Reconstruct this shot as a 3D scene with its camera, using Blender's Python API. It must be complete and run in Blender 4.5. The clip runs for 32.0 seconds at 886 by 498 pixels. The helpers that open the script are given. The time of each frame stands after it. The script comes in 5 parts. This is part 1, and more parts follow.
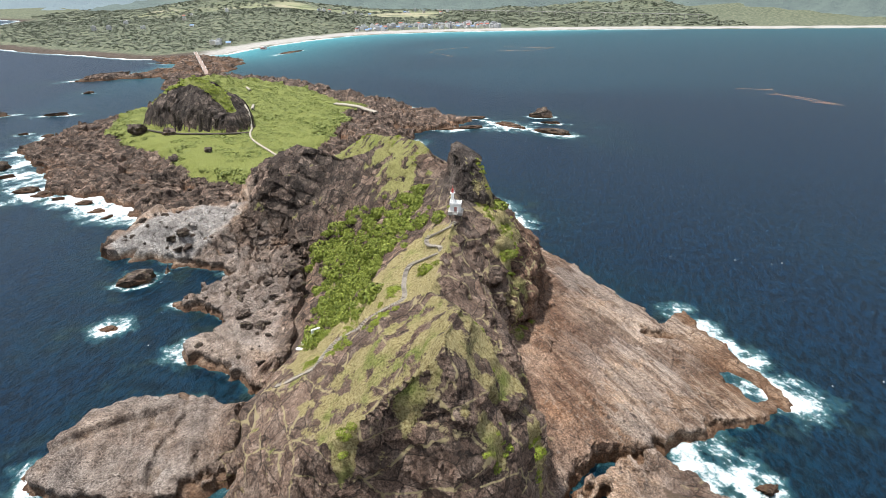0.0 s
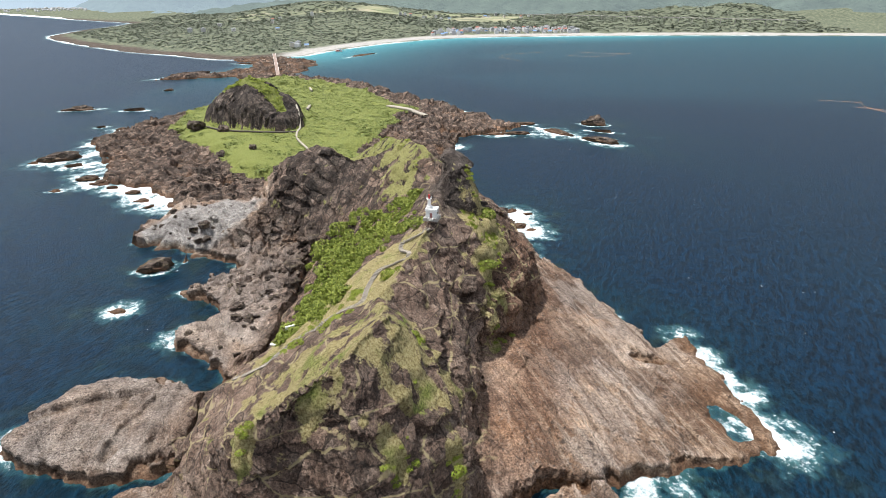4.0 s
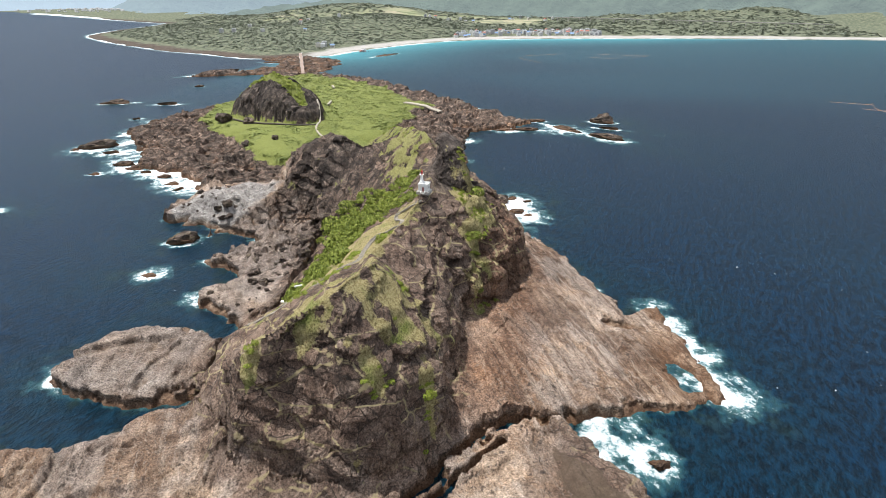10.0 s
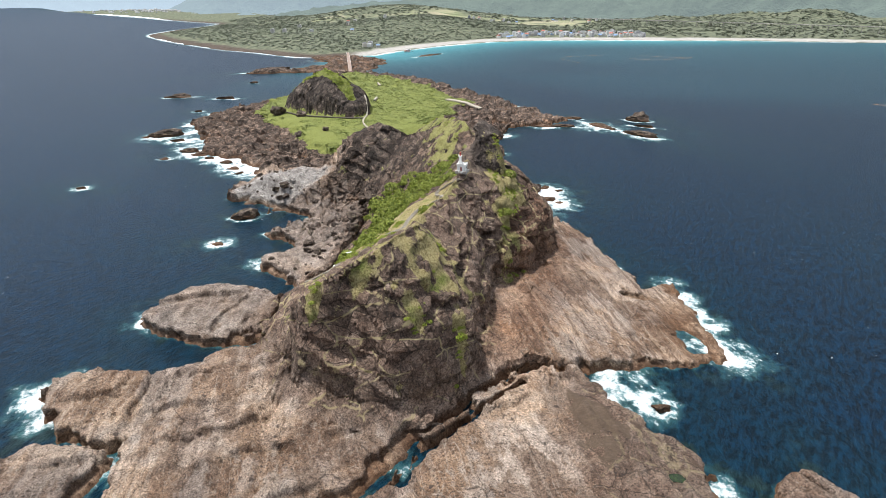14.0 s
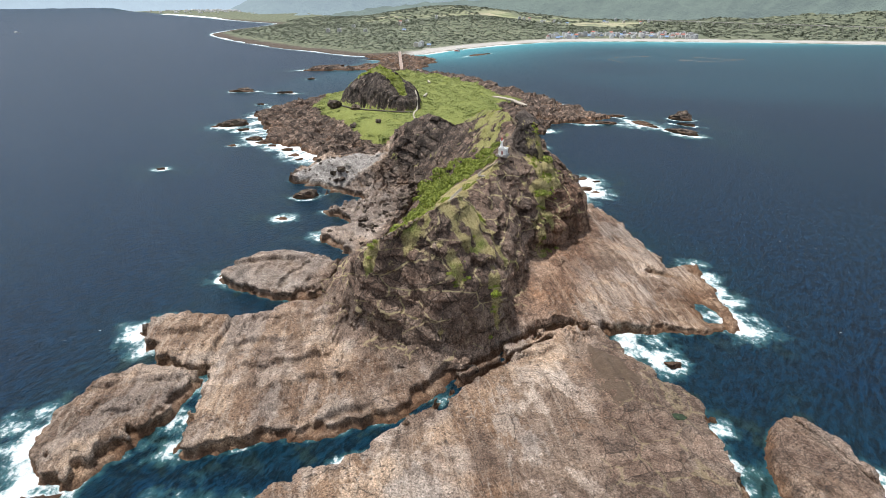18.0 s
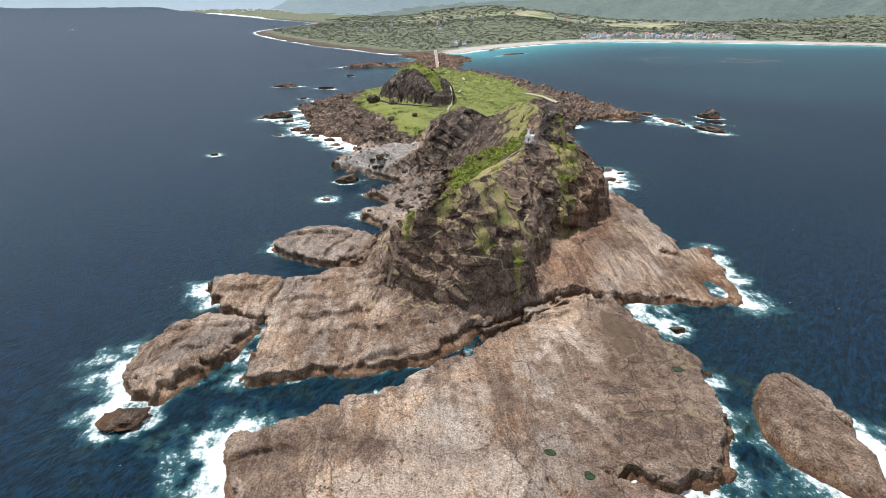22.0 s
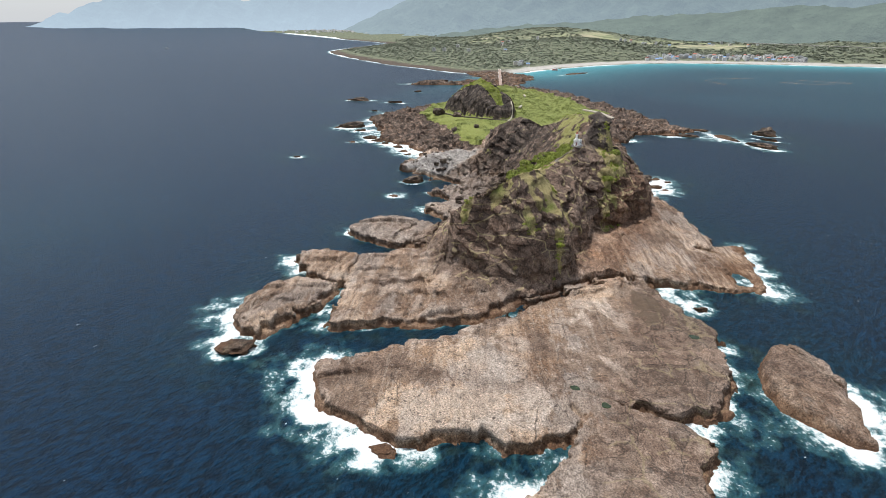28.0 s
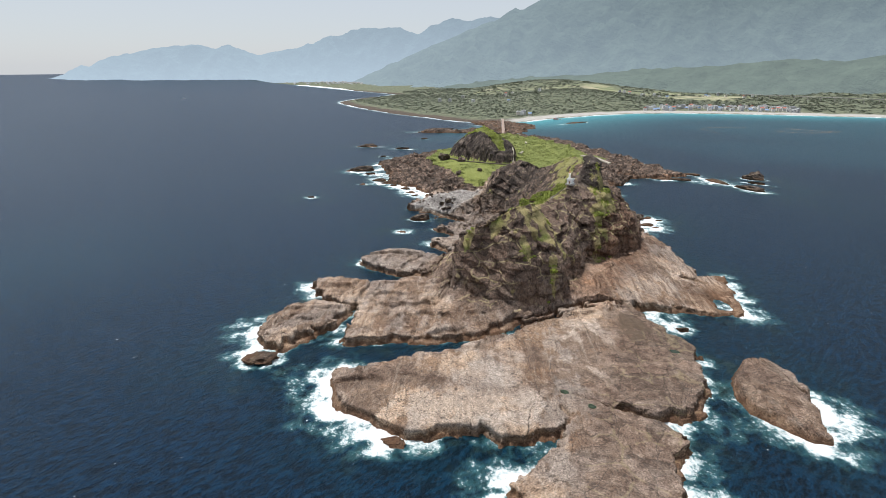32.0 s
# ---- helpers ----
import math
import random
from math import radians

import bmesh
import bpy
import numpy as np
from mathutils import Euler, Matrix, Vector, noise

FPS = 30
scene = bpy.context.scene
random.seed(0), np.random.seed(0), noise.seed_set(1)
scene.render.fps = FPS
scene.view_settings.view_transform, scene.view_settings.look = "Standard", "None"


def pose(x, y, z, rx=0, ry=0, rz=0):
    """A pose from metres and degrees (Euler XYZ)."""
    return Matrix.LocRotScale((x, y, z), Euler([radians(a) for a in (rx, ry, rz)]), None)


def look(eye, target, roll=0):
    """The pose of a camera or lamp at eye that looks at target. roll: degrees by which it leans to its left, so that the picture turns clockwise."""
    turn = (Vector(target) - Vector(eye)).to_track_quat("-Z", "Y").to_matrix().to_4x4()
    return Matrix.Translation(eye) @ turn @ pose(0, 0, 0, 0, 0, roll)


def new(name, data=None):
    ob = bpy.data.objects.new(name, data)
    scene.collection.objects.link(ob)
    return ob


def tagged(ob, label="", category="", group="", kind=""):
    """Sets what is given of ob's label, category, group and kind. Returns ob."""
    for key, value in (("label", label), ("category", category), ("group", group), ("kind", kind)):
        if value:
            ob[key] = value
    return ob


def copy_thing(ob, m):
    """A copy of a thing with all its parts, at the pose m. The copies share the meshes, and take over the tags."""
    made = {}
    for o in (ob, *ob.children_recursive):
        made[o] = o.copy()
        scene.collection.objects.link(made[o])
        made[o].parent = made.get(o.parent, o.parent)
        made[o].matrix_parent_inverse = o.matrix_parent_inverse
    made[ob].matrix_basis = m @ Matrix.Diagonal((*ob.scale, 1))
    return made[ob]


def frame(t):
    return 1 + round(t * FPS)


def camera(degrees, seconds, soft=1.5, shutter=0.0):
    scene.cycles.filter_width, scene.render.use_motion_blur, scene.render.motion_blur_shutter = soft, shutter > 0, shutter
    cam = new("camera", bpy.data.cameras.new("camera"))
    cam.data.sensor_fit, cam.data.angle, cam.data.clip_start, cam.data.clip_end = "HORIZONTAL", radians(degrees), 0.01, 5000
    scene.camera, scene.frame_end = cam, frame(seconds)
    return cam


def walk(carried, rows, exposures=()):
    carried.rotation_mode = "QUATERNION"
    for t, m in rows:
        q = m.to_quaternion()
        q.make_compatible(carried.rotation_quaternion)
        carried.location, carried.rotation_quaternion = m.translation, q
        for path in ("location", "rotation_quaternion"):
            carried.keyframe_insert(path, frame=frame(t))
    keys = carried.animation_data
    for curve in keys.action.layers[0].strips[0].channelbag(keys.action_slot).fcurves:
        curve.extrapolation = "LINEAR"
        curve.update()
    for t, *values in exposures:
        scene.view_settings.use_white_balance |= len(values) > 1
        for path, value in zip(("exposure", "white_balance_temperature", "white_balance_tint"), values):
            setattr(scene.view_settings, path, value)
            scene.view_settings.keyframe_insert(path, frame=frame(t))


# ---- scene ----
cam = camera(75.2, 32.0, soft=0.75)
METRES, EYE, TILT, LEAN, TURN = 233.0, 125.0, 0.0, 0.0, 0.0
ROWS = [
    (0.0, 0.0, 0.0, 0.0, -0.03, -25.05, 0.07),
    (0.5, 0.0193, 0.0012, 0.0002, 1.7, -24.7, 0.04),
    (1.0, 0.0385, 0.0034, 0.0, 2.83, -24.68, 0.07),
    (1.5, 0.0576, 0.0059, -0.0005, 3.79, -24.66, 0.08),
    (2.0, 0.0755, 0.0085, -0.0003, 5.14, -24.64, 0.07),
    (2.5, 0.0946, 0.0119, -0.0008, 6.65, -24.62, 0.13),
    (3.0, 0.113, 0.0157, -0.0011, 7.99, -24.61, 0.15),
    (3.5, 0.1305, 0.0195, -0.0011, 8.2, -24.65, 0.2),
    (4.0, 0.1454, 0.022, -0.001, 8.21, -24.66, 0.23),
    (4.5, 0.1577, 0.023, -0.0011, 8.24, -24.62, 0.26),
    (6.5, 0.1858, 0.0055, -0.0026, 8.62, -24.64, 0.34),
    (7.0, 0.1907, -0.0045, -0.0029, 8.83, -24.65, 0.26),
    (7.5, 0.1953, -0.0162, -0.0032, 9.09, -24.64, 0.22),
    (8.0, 0.1999, -0.0291, -0.0032, 9.45, -24.61, 0.18),
    (8.5, 0.204, -0.0427, -0.0035, 9.79, -24.55, 0.14),
    (9.0, 0.208, -0.0569, -0.0036, 10.13, -24.51, 0.11),
    (9.5, 0.2119, -0.0711, -0.0039, 10.48, -24.46, 0.09),
    (10.0, 0.2156, -0.0861, -0.0037, 10.8, -24.42, 0.06),
    (10.5, 0.2195, -0.1013, -0.0033, 11.14, -24.4, 0.06),
    (11.0, 0.2231, -0.116, -0.0037, 11.5, -24.37, 0.06),
    (11.5, 0.2268, -0.132, -0.0034, 11.83, -24.35, 0.06),
    (12.0, 0.2308, -0.1483, -0.0027, 12.18, -24.34, 0.08),
    (12.5, 0.2347, -0.1641, -0.0026, 12.71, -24.33, 0.09),
    (13.0, 0.2386, -0.18, -0.0023, 13.41, -24.31, 0.06),
    (13.5, 0.2428, -0.1958, -0.0021, 14.15, -24.29, 0.08),
    (14.0, 0.247, -0.2118, -0.0017, 14.88, -24.28, 0.08),
    (14.5, 0.2514, -0.2273, -0.0016, 15.59, -24.27, 0.08),
    (16.5, 0.2716, -0.2904, -0.0006, 18.3, -24.23, 0.11),
    (17.0, 0.277, -0.3063, -0.0004, 18.79, -24.22, 0.09),
    (17.5, 0.2824, -0.3222, -0.0004, 19.14, -24.22, 0.08),
    (18.0, 0.288, -0.3378, -0.0004, 19.58, -24.19, 0.07),
    (18.5, 0.2937, -0.3531, -0.0001, 20.07, -24.19, 0.06),
    (19.0, 0.2994, -0.3679, 0.0001, 20.41, -24.19, 0.04),
    (19.5, 0.3049, -0.3824, 0.0, 20.68, -24.18, 0.04),
    (20.0, 0.3104, -0.3968, -0.0001, 20.95, -24.16, 0.03),
    (20.5, 0.3161, -0.4115, -0.0001, 21.31, -24.16, 0.02),
    (21.0, 0.3218, -0.4266, 0.0003, 21.77, -24.17, -0.01),
    (21.5, 0.3278, -0.4413, 0.0002, 22.32, -24.17, -0.01),
    (22.0, 0.3338, -0.4563, 0.0003, 22.94, -24.16, -0.03),
    (22.5, 0.3403, -0.4708, 0.0003, 23.58, -24.16, -0.03),
    (23.0, 0.3469, -0.4856, 0.0005, 24.21, -24.16, -0.03),
    (23.5, 0.3536, -0.5001, 0.0004, 24.83, -24.16, -0.05),
    (24.0, 0.3602, -0.5148, 0.0006, 25.39, -24.17, -0.05),
    (24.5, 0.367, -0.5291, 0.0005, 25.9, -24.17, -0.05),
    (25.0, 0.3742, -0.5436, 0.0007, 26.43, -24.17, -0.06),
    (25.5, 0.3816, -0.5579, 0.0008, 26.94, -24.09, -0.05),
    (27.5, 0.4123, -0.614, 0.0025, 28.75, -22.94, 0.03),
    (28.0, 0.4199, -0.6272, 0.0011, 29.12, -22.32, -0.04),
    (28.5, 0.4275, -0.6406, 0.0006, 29.43, -21.72, -0.06),
    (29.0, 0.4359, -0.6558, 0.0019, 29.61, -21.14, -0.03),
    (29.5, 0.444, -0.6703, 0.0024, 29.72, -20.54, -0.04),
    (30.0, 0.4522, -0.6844, 0.0025, 29.71, -19.94, -0.05),
    (30.5, 0.4604, -0.6983, 0.0026, 29.7, -19.36, -0.05),
    (31.0, 0.4684, -0.7121, 0.0026, 29.69, -18.76, -0.07),
    (31.5, 0.4765, -0.7259, 0.0026, 29.68, -18.17, -0.07),
    (32.0, 0.4846, -0.7398, 0.0022, 29.67, -17.66, -0.06),
]
walk(cam, [(t, pose(0, 0, EYE, TILT, LEAN, TURN) @ pose(METRES * x, METRES * y, METRES * z, 90 + pitch, roll, yaw)) for t, x, y, z, yaw, pitch, roll in ROWS],
     exposures=((0.0, 0.36), (9.0, 0.34), (17.0, 0.26), (23.0, 0.16), (28.0, 0.08), (32.0, 0.02)))

# ---------------------------------------------------------------- light
world = bpy.data.worlds.new("sky")
scene.world = world
world.use_nodes = True
wn = world.node_tree
for n in list(wn.nodes):
    wn.nodes.remove(n)
SUN_EL, SUN_AZ = radians(71), radians(-76)      # azimuth from +y, clockwise positive
sky = wn.nodes.new("ShaderNodeTexSky")
sky.sky_type = "NISHITA"
sky.sun_disc = False
sky.sun_elevation, sky.sun_rotation = SUN_EL, SUN_AZ
sky.air_density, sky.dust_density, sky.ozone_density = 1.0, 0.6, 2.0
bg = wn.nodes.new("ShaderNodeBackground")
bg.inputs["Strength"].default_value = 0.086
wo = wn.nodes.new("ShaderNodeOutputWorld")
veil = wn.nodes.new("ShaderNodeMix")
veil.data_type = "RGBA"
veil.inputs[0].default_value = 0.7
veil.inputs[7].default_value = (8.0, 8.5, 9.3, 1)
wn.links.new(sky.outputs[0], veil.inputs[6])
wn.links.new(veil.outputs[2], bg.inputs[0])
wn.links.new(bg.outputs[0], wo.inputs[0])
sun = new("sun", bpy.data.lights.new("sun", "SUN"))
sun.data.energy, sun.data.angle, sun.data.color = 5.0, radians(0.6), (1.0, 0.975, 0.94)
sdir = Vector((math.sin(SUN_AZ) * math.cos(SUN_EL), math.cos(SUN_AZ) * math.cos(SUN_EL), math.sin(SUN_EL)))
sun.matrix_world = look(sdir * 400, (0, 0, 0))


# ---------------------------------------------------------------- numeric noise
TURN_COS = np.cos(np.arange(4096) / 4096 * 2 * math.pi)
TURN_SIN = np.sin(np.arange(4096) / 4096 * 2 * math.pi)
K1, K2, K3 = np.uint32(374761393), np.uint32(668265263), 974634777


def scramble(a):
    a = (a ^ (a >> np.uint32(13))) * np.uint32(1274126177)
    a = (a ^ (a >> np.uint32(16))) * np.uint32(2246822519)
    return (a ^ (a >> np.uint32(15))) & np.uint32(0xFFFFFF)


def h2(i, j, seed):
    a = i.astype(np.int32).view(np.uint32) * K1 + j.astype(np.int32).view(np.uint32) * K2
    return scramble(a + np.uint32(seed * K3 & 0xFFFFFFFF)) / float(0xFFFFFF)


def pn(x, y, seed=0):
    """Gradient noise, about -0.7 to 0.7."""
    xi, yi = np.floor(x), np.floor(y)
    fx, fy = x - xi, y - yi
    u, v = fx * fx * fx * (fx * (fx * 6 - 15) + 10), fy * fy * fy * (fy * (fy * 6 - 15) + 10)
    a0 = xi.astype(np.int32).view(np.uint32) * K1 + np.uint32(seed * K3 & 0xFFFFFFFF)
    b0 = yi.astype(np.int32).view(np.uint32) * K2
    out = 0.0
    for di, ai, wx in ((0, a0, 1 - u), (1, a0 + K1, u)):
        for dj, bj, wy in ((0, b0, 1 - v), (1, b0 + K2, v)):
            k = scramble(ai + bj) >> np.uint32(12)
            out = out + wx * wy * (TURN_COS[k] * (fx - di) + TURN_SIN[k] * (fy - dj))
    return out


def in_pieces(func):
    """Runs a function of x and y on short pieces of long arrays."""
    def run(x, y):
        if len(x) < 16000:
            return func(x, y)
        got = [func(x[i:i + 12000], y[i:i + 12000]) for i in range(0, len(x), 12000)]
        return tuple(np.concatenate(g) for g in zip(*got)) if isinstance(got[0], tuple) else np.concatenate(got)
    return run


def fbm(x, y, size, octaves=4, seed=0, gain=0.5):
    out, amp, f = 0.0, 1.0, 1.0 / size
    for o in range(octaves):
        out = out + amp * pn(x * f + 17.3 * o, y * f - 9.1 * o, seed + o)
        amp, f = amp * gain, f * 2.03
    return out


def ridged(x, y, size, octaves=4, seed=0):
    out, amp, f = 0.0, 1.0, 1.0 / size
    for o in range(octaves):
        out = out + amp * (0.35 - np.abs(pn(x * f + 5.7 * o, y * f + 3.3 * o, seed + o)))
        amp, f = amp * 0.5, f * 2.1
    return out


def cells(x, y, size, seed=0):
    """Nearest and second distance to jittered points, and the nearest one's random number and offset."""
    x, y = x / size, y / size
    xi, yi = np.floor(x), np.floor(y)
    f1, f2 = np.full(x.shape, 9.0), np.full(x.shape, 9.0)
    rid, ox, oy = np.zeros(x.shape), np.zeros(x.shape), np.zeros(x.shape)
    for di in (-1, 0, 1):
        for dj in (-1, 0, 1):
            px = xi + di + h2(xi + di, yi + dj, seed + 1)
            py = yi + dj + h2(xi + di, yi + dj, seed + 2)
            d = np.hypot(px - x, py - y)
            near = d < f1
            f2 = np.where(near, f1, np.minimum(f2, d))
            rid = np.where(near, h2(xi + di, yi + dj, seed + 3), rid)
            ox, oy = np.where(near, x - px, ox), np.where(near, y - py, oy)
            f1 = np.where(near, d, f1)
    return f1, f2, rid, ox, oy


def sstep(a, b, x):
    t = np.clip((x - a) / (b - a), 0, 1)
    return t * t * (3 - 2 * t)


def seg_dist(x, y, a, b):
    ax, ay, bx, by = a[0], a[1], b[0], b[1]
    dx, dy = bx - ax, by - ay
    t = np.clip(((x - ax) * dx + (y - ay) * dy) / (dx * dx + dy * dy + 1e-9), 0, 1)
    return np.hypot(x - ax - t * dx, y - ay - t * dy), t


def inside_dist(x, y, poly):
    """Distance to the outline of a polygon, positive inside."""
    best = np.full(x.shape, 1e9)
    odd = np.zeros(x.shape, bool)
    for a, b in zip(poly, poly[1:] + poly[:1]):
        best = np.minimum(best, seg_dist(x, y, a, b)[0])
        if a[1] != b[1]:
            cut = (a[1] > y) != (b[1] > y)
            odd ^= cut & (x < (b[0] - a[0]) * (y - a[1]) / (b[1] - a[1]) + a[0])
    return np.where(odd, best, -best)


def along(x, y, line, power=3.0):
    """Distance to a line of (x, y, z) points, and the height there, blended from all its pieces."""
    best = np.full(x.shape, 1e9)
    sw, sz = np.zeros(x.shape), np.zeros(x.shape)
    for a, b in zip(line, line[1:]):
        d, t = seg_dist(x, y, a, b)
        w = 1.0 / (d + 0.6) ** power
        sw, sz = sw + w, sz + w * (a[2] + t * (b[2] - a[2]))
        best = np.minimum(best, d)
    return best, sz / sw


# ---------------------------------------------------------------- plan of the island
SLAB = [(52, 122), (39.5, 114.5), (29.3, 100.5), (21.5, 85), (15, 68), (9, 54), (2, 38), (-6, 25), (-17, 13), (-27, 3), (-35, -4), (-31, -14), (-26, -20), (-18, -27),
        (-6, -27), (11, -29), (22, -26), (29, -20), (38, -14), (46, -15), (54, -11), (62, -3), (66, 4), (79, 25), (92, 25), (105, 33), (106, 45), (105, 54),
        (100, 82), (92, 94), (82, 101), (72, 110), (66, 117), (60, 128)]
SPIT = [(60, 12), (64, 0), (61, -22), (59, -35), (66, -52), (80, -66), (96, -62), (104, -40), (108, -20), (103, 2), (105, 14), (97, 21), (80, 23), (70, 24)]
SHELF = [(40, 117), (29, 103), (20, 86), (12, 66), (4, 51), (-11, 39), (-28, 31), (-46, 17), (-52, 20), (-57, 32), (-62, 44), (-70, 52), (-87, 50), (-103, 59),
         (-115, 68), (-111, 77), (-100, 80), (-79, 84), (-76, 90), (-70, 99), (-56, 113), (-30, 116), (0, 116), (30, 125)]
LOBE = [(-66, 46), (-64, 30), (-67, 13), (-68, -4), (-78, -6), (-88, 2), (-97, 15), (-99, 36), (-93, 43), (-80, 49), (-71, 50)]
TONGUE = [(-52, 116), (-69, 109), (-86, 105), (-101, 107), (-112, 113), (-115, 126), (-110, 140), (-97, 149), (-85, 154), (-68, 145), (-50, 142)]
EAST = [(0, 100), (25, 105), (45, 122), (58, 122), (67, 127), (84, 134), (100, 139), (115, 146), (110, 165), (106, 180), (98, 206), (92, 203), (86, 192), (76, 213),
        (62, 239), (48, 255), (39, 267), (24, 305), (0, 362), (-18, 400), (-27, 450), (-24, 505), (-8, 530), (18, 545), (30, 565), (3, 576), (-34, 624),
        (-66, 672), (-122, 712), (-196, 800), (-300, 850)]
WEST = [(-335, 852), (-372, 800), (-350, 740), (-330, 690), (-320, 630), (-318, 560), (-343, 537), (-345, 505), (-332, 480), (-341, 455), (-300, 415),
        (-285, 400), (-270, 370), (-258, 356), (-228, 350), (-190, 325), (-172, 305), (-176, 282), (-169, 255), (-141, 247), (-116, 243), (-95, 240),
        (-104, 224), (-113, 211), (-100, 205), (-88, 198), (-86, 190), (-97, 178), (-91, 170), (-75, 162), (-62, 154), (-56, 145), (-55, 116), (-30, 100)]
BODY = EAST + WEST
GULLY = [(16, 60), (18, 69), (22, 77), (27, 86), (31, 93), (37, 103), (44, 111)]
FOOT = [(-29, 84), (-8, 79), (6, 80.5), (16, 86), (23, 95), (26, 110), (25, 140), (24, 170), (34, 190), (43, 213), (38, 235), (30, 260), (20, 300), (0, 340), (-40, 365),
        (-85, 345), (-112, 312), (-108, 285), (-95, 268), (-75, 262), (-62, 240), (-58, 215), (-56, 190), (-54, 168), (-58, 150), (-62, 135), (-58, 115), (-42, 98)]
RIDGE = [(-32, 94, 34), (-16, 90, 46.5), (0, 101, 55), (2, 118, 54), (-1, 138, 47), (0, 160, 48), (4, 181, 54), (5, 200, 55), (6, 212, 59), (0, 232, 57),
         (-11, 250, 61), (-26, 270, 58), (-40, 300, 51), (-50, 330, 40)]
WRIDGE = [(-77, 290, 49), (-62, 281, 49), (-48, 269, 47), (-38, 268, 50), (-27, 266, 57)]
GREY = [(-162, 262, 5), (-140, 275, 15), (-124, 280, 18), (-108, 274, 17), (-96, 266, 16)]
KNOLL_FOOT = [(-262, 500), (-235, 478), (-200, 466), (-165, 463), (-160, 490), (-178, 530), (-215, 545), (-255, 530)]
KNOLL_RIDGE = [(-250, 506, 30), (-230, 502, 44), (-206, 492, 54), (-190, 488, 46), (-173, 477, 28)]
RIDGE_GRASS = [(-6, 186), (3, 176), (3, 166), (-1, 154), (-2, 139), (-11, 146), (-25, 149), (-34, 137), (-44, 133), (-50, 150), (-46, 167), (-34, 160), (-20, 176), (-10, 188)]
HUMP_GRASS = [(-4, 136), (-26, 132), (-38, 124), (-36, 108), (-24, 92), (-10, 90), (2, 98), (10, 101), (17, 108), (15, 132), (3, 136)]
LEDGE_GREEN = [(20, 198, 10), (21, 206, 8), (24, 186, 6), (26, 177, 4), (16, 128, 5), (14, 112, 5), (22, 104, 3.5), (18, 222, 5), (-20, 90, 4), (10, 94, 3)]
NORTH_GRASS = [(-12, 226), (-24, 232), (-30, 250), (-36, 268), (-52, 285), (-75, 305), (-80, 335), (-40, 350), (-8, 320), (-10, 285), (-4, 255)]
GREEN = [(-104, 567), (-74, 608), (-129, 660), (-171, 725), (-240, 782), (-330, 828), (-352, 790), (-300, 690), (-290, 610), (-318, 585), (-290, 490), (-245, 440), (-219, 425),
         (-165, 368), (-125, 352), (-78, 368), (-88, 400), (-96, 434), (-93, 505), (-87, 551)]
REEF = [(-330, 838), (-322, 905), (-330, 1000), (-335, 1042), (-390, 1080), (-450, 1108), (-520, 1062), (-512, 1036), (-462, 1010), (-430, 950), (-452, 884), (-500, 850), (-496, 800), (-440, 830),
        (-400, 850), (-372, 800)]


@in_pieces
def shore(x, y):
    """Distance inside the coast of the island (negative over water)."""
    wx = x + 3.6 * fbm(x, y, 14, 4, 11) + 1.6 * pn(x / 3.3, y / 3.3, 12)
    wy = y + 3.6 * fbm(x, y, 14, 4, 13) + 1.6 * pn(x / 3.3, y / 3.3, 14)
    rough = sstep(180, 260, y) * sstep(60, 0, x)
    wx, wy = wx + rough * 9 * fbm(x, y, 26, 3, 15), wy + rough * 9 * fbm(x, y, 26, 3, 16)
    d = inside_dist(wx, wy, BODY)
    for p in (SLAB, SPIT, SHELF, LOBE, TONGUE, REEF):
        d = np.maximum(d, inside_dist(wx, wy, p))
    # blocky outline
    d = d + 1.3 * (cells(x, y, 6.5, 411)[2] - 0.5) + rough * 7.0 * (cells(x, y, 13.0, 421)[2] - 0.5)
    # broken reef under the bridge
    d = d - sstep(835, 870, y) * (4 + 16 * np.clip(fbm(x, y, 38, 4, 17) + 0.15, -0.2, 1))
    # the two rock pools and the inlet cut into the east point
    d = np.minimum(d, np.hypot((wx - 101) * 0.9 + (wy - 157) * 0.35, (wy - 157) * 0.55) - 4.0)
    d = np.minimum(d, np.hypot(wx - 83, (wy - 183) * 1.6) - 2.6)
    return d


def strata(x, y, size, seed):
    s = x * 0.917 + y * 0.40 + 2.5 * fbm(x, y, 40, 2, seed)
    t = x * 0.40 - y * 0.917
    return pn(s / size, t / (size * 14), seed) + 0.5 * pn(s / size * 2.3, t / (size * 9), seed + 1)


def joints(x, y, size, seed, stretch=1.0):
    """Broken blocks: a random step and tilt in each, and how near the joint lies."""
    u, v = (x * 0.917 + y * 0.40), (x * 0.40 - y * 0.917) / stretch
    u, v = u + 0.22 * size * fbm(x, y, size * 1.3, 2, seed + 5), v + 0.22 * size * fbm(x, y, size * 1.3, 2, seed + 6)
    f1, f2, rid, ox, oy = cells(u, v, size, seed)
    tilt = ox * (np.sin(rid * 40)) + oy * (np.cos(rid * 57))
    return rid - 0.5 + 0.8 * tilt, f2 - f1


